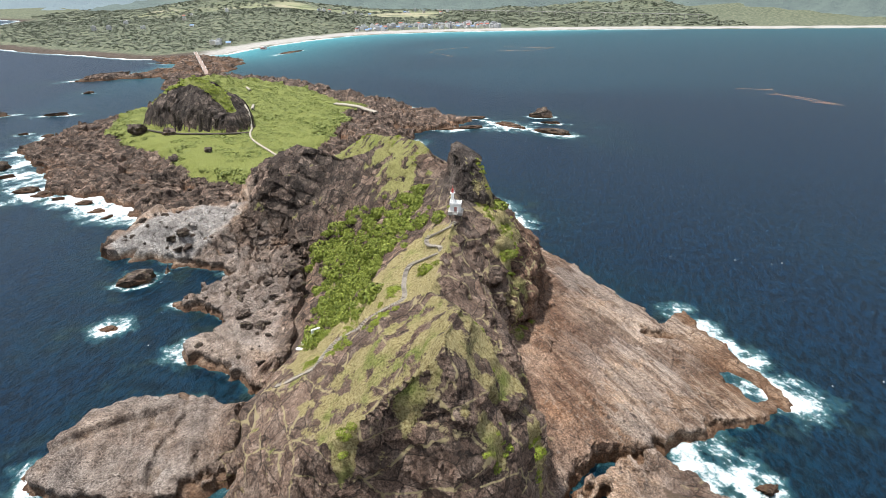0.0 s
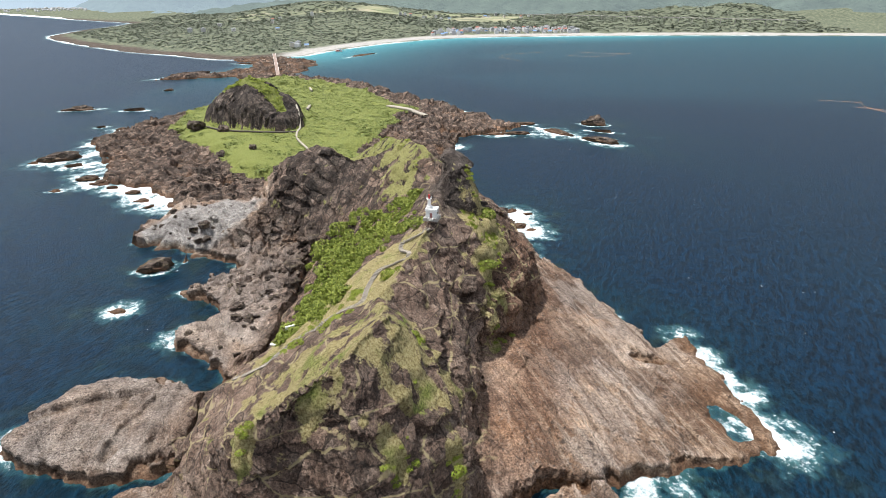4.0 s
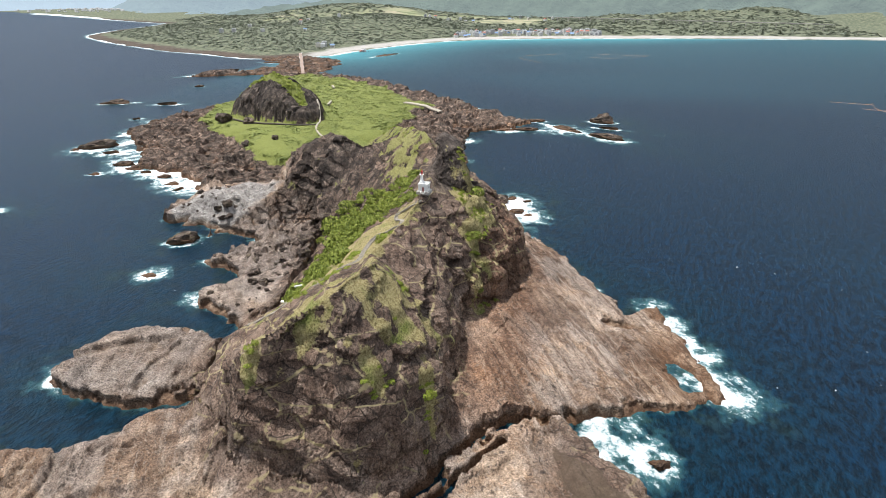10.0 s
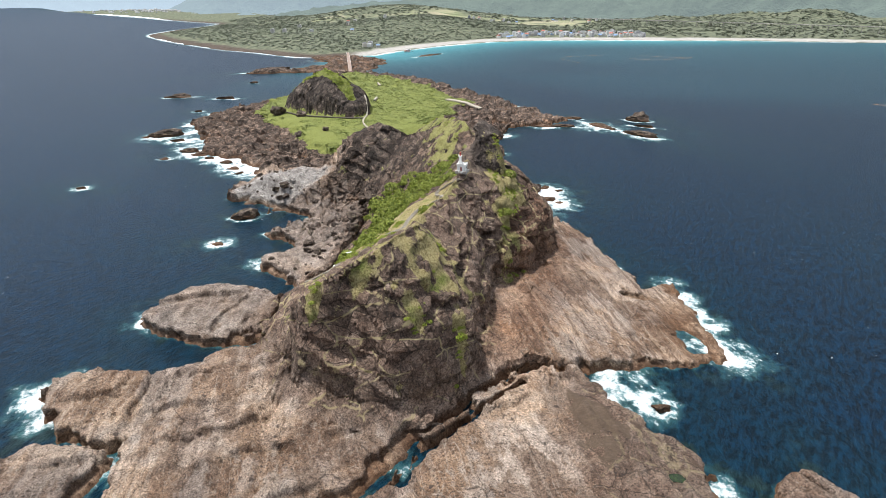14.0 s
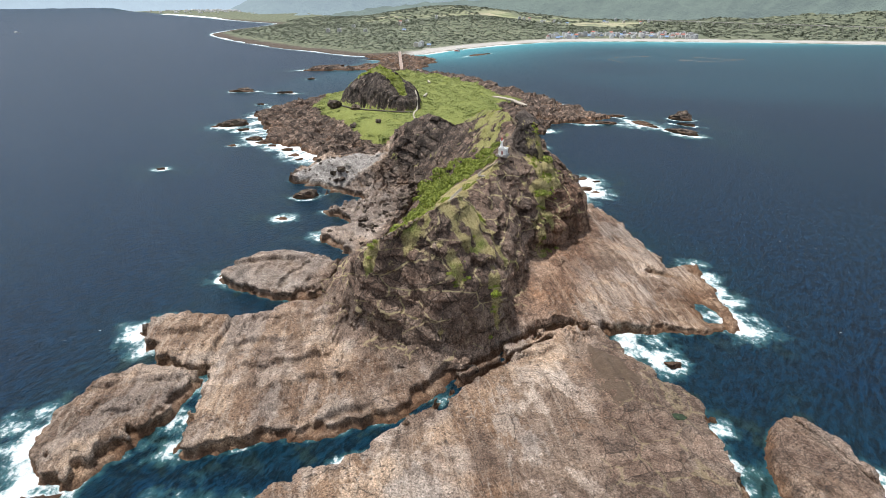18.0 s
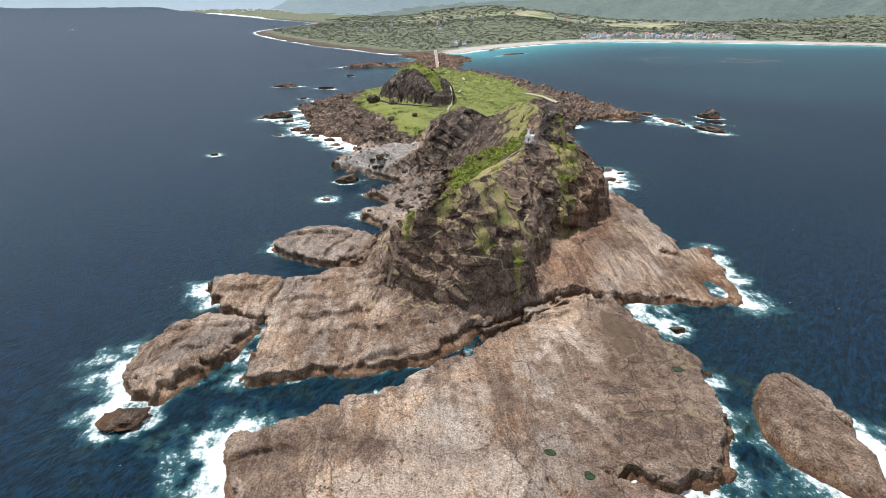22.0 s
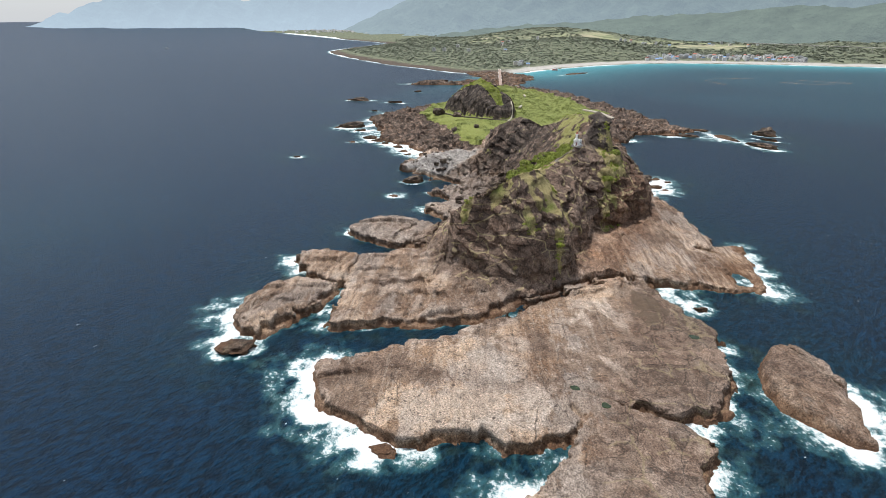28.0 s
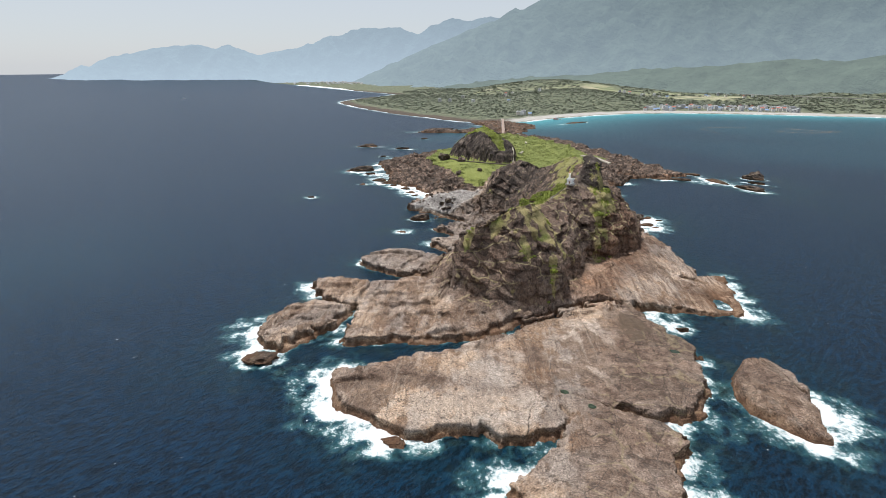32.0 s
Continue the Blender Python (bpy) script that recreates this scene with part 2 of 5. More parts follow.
@in_pieces
def terrain(x, y):
    """Height, and masks: grass, tone (0 dark, 1 pale), shore distance."""
    d = shore(x, y)
    din = np.maximum(d, 0)
    # shelves: a low wet bench, then a broken edge, then the top
    cap = 5.0 + 1.8 * fbm(x, y, 45, 3, 21)
    cap = np.where(y > 845, 1.6 + 2.0 * fbm(x, y, 16, 3, 23), cap)
    cap = np.where((y > 255) & (y <= 845), 4.5 + 3.0 * fbm(x, y, 30, 3, 22), cap)
    east = sstep(20, 45, x) * sstep(100, 130, y) * sstep(330, 250, y)
    cap = cap * (1 - east) + east * (10.5 - 0.115 * np.maximum(x - 25, 0))
    bench = np.clip(0.3 + 6.0 * fbm(x, y, 16, 3, 25), 0, 4.5)
    z = 1.3 * sstep(0, 0.9, din) + (cap - 1.3) * (0.84 * sstep(bench, bench + 1.1, din) + 0.16 * sstep(bench + 1, bench + 14, din))
    inn = np.minimum(din, 6) / 6
    z = z + inn * (0.75 * strata(x, y, 6.5, 31) + 0.4 * strata(x, y, 2.4, 33)) * np.clip(0.75 + 1.6 * fbm(x, y, 28, 2, 35), 0.1, 1.6) * (1 + 0.9 * east)
    j1, e1 = joints(x, y, 8.0, 301, 2.2)
    j2, e2 = joints(x, y, 3.2, 311, 1.6)
    sheet_ = sstep(118, 108, y) * sstep(-40, -25, x - 0.5 * np.maximum(y - 20, 0))
    z = z + inn * (1 - 0.65 * sheet_) * (0.55 * j1 + 0.28 * j2 - 0.45 * np.exp(-(e1 / 0.05) ** 2) - 0.2 * np.exp(-(e2 / 0.06) ** 2))
    ashen = sstep(1.05, 0.75, np.hypot((x + 138) / 38, (y - 266) / 22))
    rough = sstep(185, 230, y) * sstep(15, -25, x) * (1 - 0.85 * ashen)
    k1, q1 = joints(x, y, 13.0, 321, 1.5)
    k2, q2 = joints(x, y, 5.0, 331, 1.2)
    z = z + rough * inn * (3.0 * k1 + 2.0 * k2 + 1.8 * ridged(x, y, 9, 4, 43) - 1.4 * np.exp(-(q1 / 0.09) ** 2) - 0.7 * np.exp(-(q2 / 0.1) ** 2))
    z = z + np.minimum(din, 3) / 3 * ((0.55 - 0.35 * sheet_) * ridged(x, y, 5, 4, 45))
    # cracks across the slab and hollows for its pools
    for ax, ay, bx, by, w, dp in ((60, 22, 80, 25, 0.9, 1.6), (-20, -6, 0, 2, 0.5, 0.8), (66, 4, 60, 14, 1.2, 2.5), (-30, 40, 2, 62, 0.7, 0.9), (-36, 66, 0, 74, 0.8, 1.2), (-84, 70, -56, 92, 0.8, 1.0),
                                  (30, 100, 50, 124, 1.5, 3.0)):
        cd = seg_dist(x + 2.5 * fbm(x, y, 7, 2, 47), y + 2.5 * fbm(x, y, 7, 2, 48), (ax, ay), (bx, by))[0]
        z = z - dp * np.exp(-(cd / w) ** 2) * inn
    for ax, ay, r in ((56.9, 22.4, 1.9), (68.4, 18.5, 2.1), (88.5, 79, 2.2)):
        z = z - 0.9 * np.exp(-(np.hypot(x - ax, y - ay) / r) ** 4)
    s_ = (x * 0.95 + y * 0.25 + 9 * fbm(x, y, 30, 3, 49))
    s_ = np.where(east > 0.5, x * 0.83 + y * 0.55 + 5 * fbm(x, y, 40, 3, 49), s_)
    on_c = sstep(12, 4, x - 0.62 * np.maximum(y - 40, -30)) * np.maximum(sstep(122, 112, y), sstep(-40, -55, x) * sstep(168, 158, y))
    for gap, tall, sd_ in ((11.0, 1.7, 0.0), (5.2, 0.8, 3.1), (2.3, 0.4, 1.0)):
        sw_ = (s_ + sd_) / gap
        sw_ = sw_ - np.floor(sw_)
        saw_ = np.where(sw_ < 0.93, sw_ / 0.93, (1 - sw_) / 0.07) - 0.5
        z = z + inn * tall * saw_ * (0.12 + 0.9 * on_c + 0.65 * east) * np.clip(0.35 + 2.2 * fbm(x, y, 22, 2, 50), 0, 1.2)
    sw_ = (0.55 * x - 0.83 * y + 7 * fbm(x, y, 34, 3, 55)) / 15.0
    sw_ = sw_ - np.floor(sw_)
    z = z + inn * on_c * 2.4 * (np.where(sw_ < 0.95, sw_ / 0.95, (1 - sw_) / 0.05) - 0.5) * np.clip(0.45 + 2.4 * fbm(x, y, 24, 2, 56), 0, 1.1)
    gd_, gz_ = along(x, y, GREY)
    grey = sstep(0, 20, din) * np.exp(-(gd_ / 26) ** 2)
    z = z + grey * np.maximum(gz_ - 4.5, 0)
    z = np.where(d > 0.3, np.maximum(z, 0.25), z)
    # green plain behind
    g = inside_dist(x + 6 * fbm(x, y, 25, 3, 51), y + 6 * fbm(x, y, 25, 3, 52), GREEN)
    plain = 6 + 7 * np.exp(-((x + 190) ** 2 / 130 ** 2 + (y - 440) ** 2 / 170 ** 2)) + 0.8 * fbm(x, y, 30, 3, 53)
    z = z + (plain - np.minimum(z, plain)) * sstep(-8, 14, g)
    # main massif and west peak
    wx = x + 5 * fbm(x, y, 26, 2, 61)
    wy = y + 5 * fbm(x, y, 26, 2, 62)
    df = inside_dist(wx, wy, FOOT)
    skirt = np.exp(-np.clip(-df - 1.5 * fbm(x, y, 8, 2, 65), 0, None) / 5.5) * (df <= 0) * (d > 0) * sstep(45, 20, x)
    z = z + skirt * (4.2 + 3.0 * ridged(x, y, 8, 3, 66)) * np.clip(d / 8, 0, 1)
    d1, z1 = along(wx, wy, RIDGE)
    d2, z2 = along(wx, wy, WRIDGE)
    k = 1 / (d1 + 1) ** 3, 1 / (d2 + 1) ** 3
    dr, zr = np.minimum(d1, d2), (z1 * k[0] + z2 * k[1]) / (k[0] + k[1])
    u = np.clip(df, 0, None) / (np.clip(df, 0, None) + dr + 1e-6)
    steep = np.maximum(np.maximum(sstep(-12, 6, x) * sstep(300, 240, y), 0.55 * sstep(104, 92, y)), sstep(-55, -75, x) * sstep(320, 300, y))
    expo = 0.95 - 0.45 * steep
    rise = np.where(df > 0, np.power(u + 1e-9, expo), 0)
    base = np.maximum(z, 6.0)
    m = base + (zr - base) * rise
    face = rise * (1 - rise) * 4
    m = m + face * (1.5 * ridged(x, y, 19, 3, 71) + 0.8 * strata(x, y, 7, 73)) * (0.5 + steep)
    m1, n1 = joints(x, y, 10.0, 341, 1.3)
    m2, n2 = joints(x, y, 4.0, 351, 1.2)
    blk = np.clip(df / 4, 0, 1) * (0.35 + 0.65 * steep)
    m = m + blk * (0.6 * m1 + 0.25 * m2)
    led = (m + 0.28 * x - 0.12 * y + 3 * fbm(x, y, 20, 3, 77)) / 5.5
    m = m + np.clip(face * 1.4, 0, 1) * (0.35 + 0.65 * steep) * 1.5 * (2 * np.abs(led - np.floor(led) - 0.5) - 0.5 + 0.5 * (led - np.floor(led)))
    # the black horn behind the lighthouse, broken off towards the west
    hd = np.maximum(np.abs((x - 9.5) + 0.30 * (y - 212)) / 7.5, np.abs(y - 212 - 0.2 * (x - 9)) / 13.0) + 0.25 * fbm(x, y, 7, 3, 79)
    m = m + 10.0 * sstep(1.0, 0.55, hd)
    z = np.where(df > 0, np.maximum(m, z), z)
    # knoll
    kf = inside_dist(x + 3 * fbm(x, y, 18, 3, 81), y + 3 * fbm(x, y, 18, 3, 82), KNOLL_FOOT)
    kd, kz = along(x, y, KNOLL_RIDGE)
    ku = np.clip(kf, 0, None) / (np.clip(kf, 0, None) + kd + 1e-6)
    kr = np.power(ku + 1e-9, 0.5)
    km = z + (kz - z) * kr + 4 * kr * (1 - kr) * (7 * ridged(x, y, 22, 5, 83) + 3.5 * joints(x, y, 14, 371)[0])
    z = np.where(kf > 0, np.maximum(km, z), z)
    z = np.where(d < 0, np.maximum(-0.4 + 0.5 * d, -7.0), z)
    # the narrow gully between slab and shelf
    cd = np.full(x.shape, 99.0)
    for a, b in zip(GULLY, GULLY[1:]):
        cd = np.minimum(cd, seg_dist(x + 1.6 * fbm(x, y, 6, 2, 57), y + 1.6 * fbm(x, y, 6, 2, 58), a, b)[0])
    cut = np.exp(-(cd / (2.3 - 0.025 * (y - 60))) ** 6)
    z = z * (1 - cut) - 1.5 * cut
    # masks
    gm = sstep(-3, 4, g) * sstep(0.0, -1.0, kf)
    edge = 4 * fbm(x, y, 10, 3, 95)
    slope_green = sstep(-2.5, 2.5, inside_dist(x + edge, y - edge, RIDGE_GRASS))
    top_green = 0.62 * sstep(-4, 4, inside_dist(x + edge, y + edge, HUMP_GRASS))
    north_green = 0.62 * sstep(-4, 4, inside_dist(x - edge, y + edge, NORTH_GRASS)) * (df > 2)
    ledge = np.zeros(x.shape)
    for cx, cy, cr in LEDGE_GREEN:
        ledge = np.maximum(ledge, 0.85 * sstep(1.3, 0.5, np.hypot(x - cx, y - cy) / cr))
    kg = sstep(0.80, 0.9, kr) * (kf > 0)
    grass = np.clip(np.maximum.reduce([gm, slope_green, top_green, north_green, kg, ledge]) + 0.8 * fbm(x, y, 6, 3, 91) * (df > 0) * (y < 360), 0, 1)
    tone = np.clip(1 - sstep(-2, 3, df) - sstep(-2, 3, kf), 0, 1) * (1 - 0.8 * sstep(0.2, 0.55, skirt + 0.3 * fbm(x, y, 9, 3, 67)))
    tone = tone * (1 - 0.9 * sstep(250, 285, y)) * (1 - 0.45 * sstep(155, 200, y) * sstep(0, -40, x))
    greyslab = sstep(0, 6, 40 - np.hypot((x + 135) * 1.0, (y - 275) * 1.3))
    tone = np.maximum(tone, greyslab * 0.95)
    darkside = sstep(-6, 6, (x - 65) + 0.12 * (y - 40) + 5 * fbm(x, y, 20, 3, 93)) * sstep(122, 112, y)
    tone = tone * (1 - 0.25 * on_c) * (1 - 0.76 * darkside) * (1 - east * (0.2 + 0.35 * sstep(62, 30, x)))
    return z, np.where(d < 0.5, 0, grass), tone, d


# ---------------------------------------------------------------- material helpers
def material(name):
    m = bpy.data.materials.new(name)
    m.use_nodes = True
    nt = m.node_tree
    return m, nt, nt.nodes["Principled BSDF"]


def node(nt, kind, **values):
    n = nt.nodes.new(kind)
    for k, v in values.items():
        if k in n.inputs:
            n.inputs[k].default_value = v
    return n


def noise_tex(nt, vec, scale, detail=4.0, rough=0.55):
    n = node(nt, "ShaderNodeTexNoise", Scale=scale, Detail=detail, Roughness=rough)
    if vec is not None:
        nt.links.new(vec, n.inputs["Vector"])
    return n.outputs["Fac"]


def ramp(nt, fac, stops):
    r = nt.nodes.new("ShaderNodeValToRGB")
    el = r.color_ramp.elements
    while len(el) < len(stops):
        el.new(0.5)
    for e, (p, c) in zip(el, stops):
        e.position = p
        e.color = (*c, 1) if len(c) == 3 else c
    nt.links.new(fac, r.inputs[0])
    return r.outputs[0]


def mix(nt, fac, a, b, blend="MIX"):
    n = nt.nodes.new("ShaderNodeMix")
    n.data_type, n.blend_type = "RGBA", blend
    for sock, v in ((n.inputs[0], fac), (n.inputs[6], a), (n.inputs[7], b)):
        if hasattr(v, "is_linked"):
            nt.links.new(v, sock)
        elif isinstance(v, tuple):
            sock.default_value = (*v, 1)
        else:
            sock.default_value = v
    return n.outputs[2]


def calc(nt, op, a, b=0.0, clamp=False):
    n = nt.nodes.new("ShaderNodeMath")
    n.operation, n.use_clamp = op, clamp
    for sock, v in ((n.inputs[0], a), (n.inputs[1], b)):
        if hasattr(v, "is_linked"):
            nt.links.new(v, sock)
        else:
            sock.default_value = v
    return n.outputs[0]


def attr(nt, name):
    n = nt.nodes.new("ShaderNodeAttribute")
    n.attribute_name = name
    return n.outputs["Fac"]


def position(nt, stretch=None, turn=0.0):
    g = nt.nodes.new("ShaderNodeNewGeometry")
    if stretch is None:
        return g.outputs["Position"]
    m = nt.nodes.new("ShaderNodeMapping")
    m.vector_type = "TEXTURE"
    m.inputs["Rotation"].default_value = (0, 0, turn)
    m.inputs["Scale"].default_value = tuple(1 / max(a, 0.001) for a in stretch)
    nt.links.new(g.outputs["Position"], m.inputs["Vector"])
    return m.outputs[0]


def bump(nt, bsdf, height, strength, distance):
    b = node(nt, "ShaderNodeBump", Strength=strength, Distance=distance)
    nt.links.new(height, b.inputs["Height"])
    nt.links.new(b.outputs[0], bsdf.inputs["Normal"])


def plain_material(name, colour, rough=0.7, vary=0.25, size=0.6, metal=0.0):
    m, nt, b = material(name)
    n = noise_tex(nt, position(nt), 1 / size, 5)
    dark = tuple(c * (1 - vary) for c in colour)
    lite = tuple(min(1, c * (1 + vary)) for c in colour)
    nt.links.new(ramp(nt, n, [(0.3, dark), (0.7, lite)]), b.inputs["Base Color"])
    b.inputs["Roughness"].default_value, b.inputs["Metallic"].default_value = rough, metal
    return m


# ---------------------------------------------------------------- materials
def voronoi(nt, vec, scale, feature="F1"):
    v = nt.nodes.new("ShaderNodeTexVoronoi")
    v.feature = feature
    v.inputs["Scale"].default_value = scale
    nt.links.new(vec, v.inputs["Vector"])
    return v


def warped(nt, pos, scale, amount):
    """Position shifted by a noise, so that joints run crooked."""
    n = node(nt, "ShaderNodeTexNoise", Scale=scale, Detail=5.0, Roughness=0.6)
    nt.links.new(pos, n.inputs["Vector"])
    sc = nt.nodes.new("ShaderNodeVectorMath")
    sc.operation = "SCALE"
    sc.inputs["Scale"].default_value = amount
    nt.links.new(n.outputs["Color"], sc.inputs[0])
    ad = nt.nodes.new("ShaderNodeVectorMath")
    nt.links.new(pos, ad.inputs[0])
    nt.links.new(sc.outputs[0], ad.inputs[1])
    return ad.outputs[0]


def mask(nt, fac, a, b, top=1.0):
    """0 to top as fac goes from a to b (or the other way round)."""
    lo, hi = ((a, (0, 0, 0)), (b, (top, top, top))) if a < b else ((b, (top, top, top)), (a, (0, 0, 0)))
    return ramp(nt, fac, [lo, hi])


def rock_material(name):
    m, nt, b = material(name)
    pos = position(nt)
    tone = attr(nt, "tone")
    turned = position(nt, (1, 0.10, 0.6), radians(26))
    beds = noise_tex(nt, turned, 0.55, 8, 0.72)
    fine = noise_tex(nt, pos, 1.6, 9, 0.8)
    grain = noise_tex(nt, pos, 4.5, 4, 0.75)
    broad = noise_tex(nt, pos, 0.05, 4)
    mott = noise_tex(nt, pos, 0.22, 8, 0.7)
    zone = noise_tex(nt, pos, 0.034, 7, 0.62)
    # pale shelves: pinkish brown, greyer gritty and ochre fields that run into one another
    pale = ramp(nt, zone, [(0.38, (0.240, 0.178, 0.142)), (0.46, (0.345, 0.268, 0.218)), (0.53, (0.425, 0.345, 0.288)), (0.62, (0.500, 0.420, 0.358))])
    ochre = mix(nt, 1.0, pale, (1.10, 0.95, 0.78), "MULTIPLY")
    pale = mix(nt, mask(nt, broad, 0.46, 0.58, 0.8), pale, ochre)
    pale = mix(nt, 0.75, pale, ramp(nt, mott, [(0.38, (0.45, 0.41, 0.38)), (0.47, (0.95, 0.93, 0.92)), (0.60, (1.25, 1.25, 1.24))]), "MULTIPLY")
    bedk = calc(nt, "MULTIPLY", attr(nt, "bedded"), 0.9, True)
    streak = ramp(nt, beds, [(0.34, (0.40, 0.33, 0.28)), (0.44, (0.82, 0.77, 0.73)), (0.52, (1, 1, 1)), (0.66, (1.22, 1.20, 1.16))])
    pale = mix(nt, bedk, pale, mix(nt, 1.0, pale, streak, "MULTIPLY"))
    # dark crust with sharp ragged edges over the paler stone, drawn out along the beds
    crust = noise_tex(nt, position(nt, (1, 0.38, 1), radians(30)), 0.075, 8, 0.60)
    cm = calc(nt, "MULTIPLY", mask(nt, calc(nt, "ADD", crust, calc(nt, "MULTIPLY", calc(nt, "SUBTRACT", zone, 0.5), 0.5)), 0.512, 0.500), 0.85)
    pale = mix(nt, cm, pale, mix(nt, 1.0, pale, (0.56, 0.50, 0.45), "MULTIPLY"))
    dust = mask(nt, noise_tex(nt, position(nt, (1, 0.5, 1), radians(30)), 0.05, 8, 0.62), 0.54, 0.57, 0.38)
    pale = mix(nt, dust, pale, (0.47, 0.42, 0.38))
    # dark massif
    dark = ramp(nt, mott, [(0.38, (0.114, 0.075, 0.056)), (0.47, (0.172, 0.118, 0.090)), (0.55, (0.230, 0.165, 0.128)), (0.66, (0.34, 0.26, 0.208))])
    dark = mix(nt, calc(nt, "MULTIPLY", attr(nt, "basalt"), 0.8), dark, ramp(nt, mott, [(0.4, (0.030, 0.026, 0.024)), (0.6, (0.105, 0.094, 0.085))]))
    # plates and blocks differ from one to the next, with dark gaps between
    for vec, size, gap, lo, hi, where in ((warped(nt, position(nt, (1, 1, 1.7)), 0.10, 4.0), 0.085, 0.018, 0.74, 1.22, None), (warped(nt, pos, 0.35, 2.2), 0.26, 0.06, 0.38, 1.45, attr(nt, "rubble"))):
        cell = voronoi(nt, vec, size)
        edge = voronoi(nt, vec, size, "DISTANCE_TO_EDGE").outputs["Distance"]
        plate = mix(nt, 1.0, dark, ramp(nt, cell.outputs["Color"], [(0.2, (lo, lo, lo)), (0.8, (hi, hi * 0.98, hi * 0.96))]), "MULTIPLY")
        plate = mix(nt, calc(nt, "MULTIPLY", mask(nt, edge, gap, gap * 0.3), mask(nt, fine, 0.36, 0.46, 0.85)), plate, (0.022, 0.017, 0.014))
        dark = plate if where is None else mix(nt, where, dark, plate)
    lines = noise_tex(nt, position(nt, (1, 0.030, 0.4), radians(26)), 0.42, 6, 0.72)
    lm = ramp(nt, lines, [(0.40, (1, 1, 1)), (0.44, (0, 0, 0)), (0.57, (0, 0, 0)), (0.60, (0.8, 0.8, 0.8))])
    lc = ramp(nt, lines, [(0.49, (0.13, 0.080, 0.056)), (0.51, (0.54, 0.46, 0.38))])
    pale = mix(nt, calc(nt, "MULTIPLY", lm, calc(nt, "MULTIPLY", bedk, 0.8)), pale, lc)
    ash = ramp(nt, mott, [(0.38, (0.17, 0.155, 0.147)), (0.5, (0.28, 0.265, 0.25)), (0.62, (0.42, 0.40, 0.38))])
    pale = mix(nt, attr(nt, "ash"), pale, ash)
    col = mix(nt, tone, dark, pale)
    col = mix(nt, attr(nt, "red"), col, mix(nt, 1.0, col, (0.94, 0.80, 0.70), "MULTIPLY"))
    # grain and salt
    col = mix(nt, 0.9, col, ramp(nt, fine, [(0.39, (0.16, 0.145, 0.13)), (0.46, (0.72, 0.71, 0.70)), (0.52, (1.05, 1.05, 1.05)), (0.61, (1.65, 1.64, 1.62))]), "MULTIPLY")
    col = mix(nt, 0.85, col, ramp(nt, grain, [(0.38, (0.35, 0.33, 0.32)), (0.49, (0.98, 0.98, 0.98)), (0.60, (1.4, 1.4, 1.4))]), "MULTIPLY")
    salt = noise_tex(nt, pos, 0.75, 7, 0.75)
    col = mix(nt, calc(nt, "MULTIPLY", mask(nt, salt, 0.57, 0.63), calc(nt, "ADD", calc(nt, "MULTIPLY", tone, 0.16), 0.16)), col, (0.60, 0.51, 0.43))
    # pits and loose stones, a few large and many small, gathered in fields
    gather = mask(nt, noise_tex(nt, pos, 0.06, 3), 0.42, 0.56)
    for size, near_, far_, pick, amount in ((0.20, 0.12, 0.17, 0.63, 0.9), (0.55, 0.18, 0.26, 0.56, 0.85), (1.2, 0.20, 0.30, 0.52, 0.8)):
        pit = voronoi(nt, warped(nt, pos, 0.8 * size * 2, 0.5 / size * 0.5), size)
        chosen = calc(nt, "MULTIPLY", mask(nt, pit.outputs["Color"], pick, pick + 0.02), gather)
        pm = calc(nt, "MULTIPLY", mask(nt, pit.outputs["Distance"], far_, near_), chosen)
        col = mix(nt, calc(nt, "MULTIPLY", pm, amount), col, (0.075, 0.055, 0.046))
    # pale veins: straw-filled and wide on the massif, thin and white on the shelves
    wide = voronoi(nt, warped(nt, position(nt, (0.6, 0.6, 1.25), radians(20)), 0.10, 2.4), 0.10, "DISTANCE_TO_EDGE").outputs["Distance"]
    vm = calc(nt, "MULTIPLY", mask(nt, calc(nt, "ADD", wide, calc(nt, "MULTIPLY", calc(nt, "SUBTRACT", fine, 0.5), 0.05)), 0.026, 0.014), mask(nt, mott, 0.45, 0.48))
    col = mix(nt, calc(nt, "MULTIPLY", calc(nt, "MULTIPLY", vm, calc(nt, "SUBTRACT", mask(nt, tone, 0.35, 0.05), calc(nt, "MAXIMUM", attr(nt, "rubble"), attr(nt, "basalt")), True)), 0.85), col, (0.42, 0.35, 0.19))
    for vec, size, w, k in ((warped(nt, position(nt, (1, 0.10, 1), radians(26)), 0.05, 2.5), 0.22, 0.022, 0.42), (warped(nt, position(nt, (1, 0.14, 1), radians(48)), 0.05, 2.5), 0.20, 0.020, 0.32),
                            (warped(nt, pos, 0.25, 2.6), 0.16, 0.020, 0.30)):
        thin = voronoi(nt, vec, size, "DISTANCE_TO_EDGE").outputs["Distance"]
        tm = calc(nt, "MULTIPLY", mask(nt, thin, w, w * 0.3), mask(nt, broad, 0.42, 0.56))
        tm = calc(nt, "MULTIPLY", tm, mask(nt, salt, 0.44, 0.54))
        col = mix(nt, calc(nt, "MULTIPLY", tm, calc(nt, "MULTIPLY", tone, k)), col, (0.66, 0.57, 0.48))
    # dark joints
    joint = voronoi(nt, warped(nt, position(nt, (1, 0.45, 1), radians(26)), 0.15, 5.0), 0.06, "DISTANCE_TO_EDGE").outputs["Distance"]
    jm = calc(nt, "MULTIPLY", mask(nt, joint, 0.010, 0.004), mask(nt, salt, 0.46, 0.54))
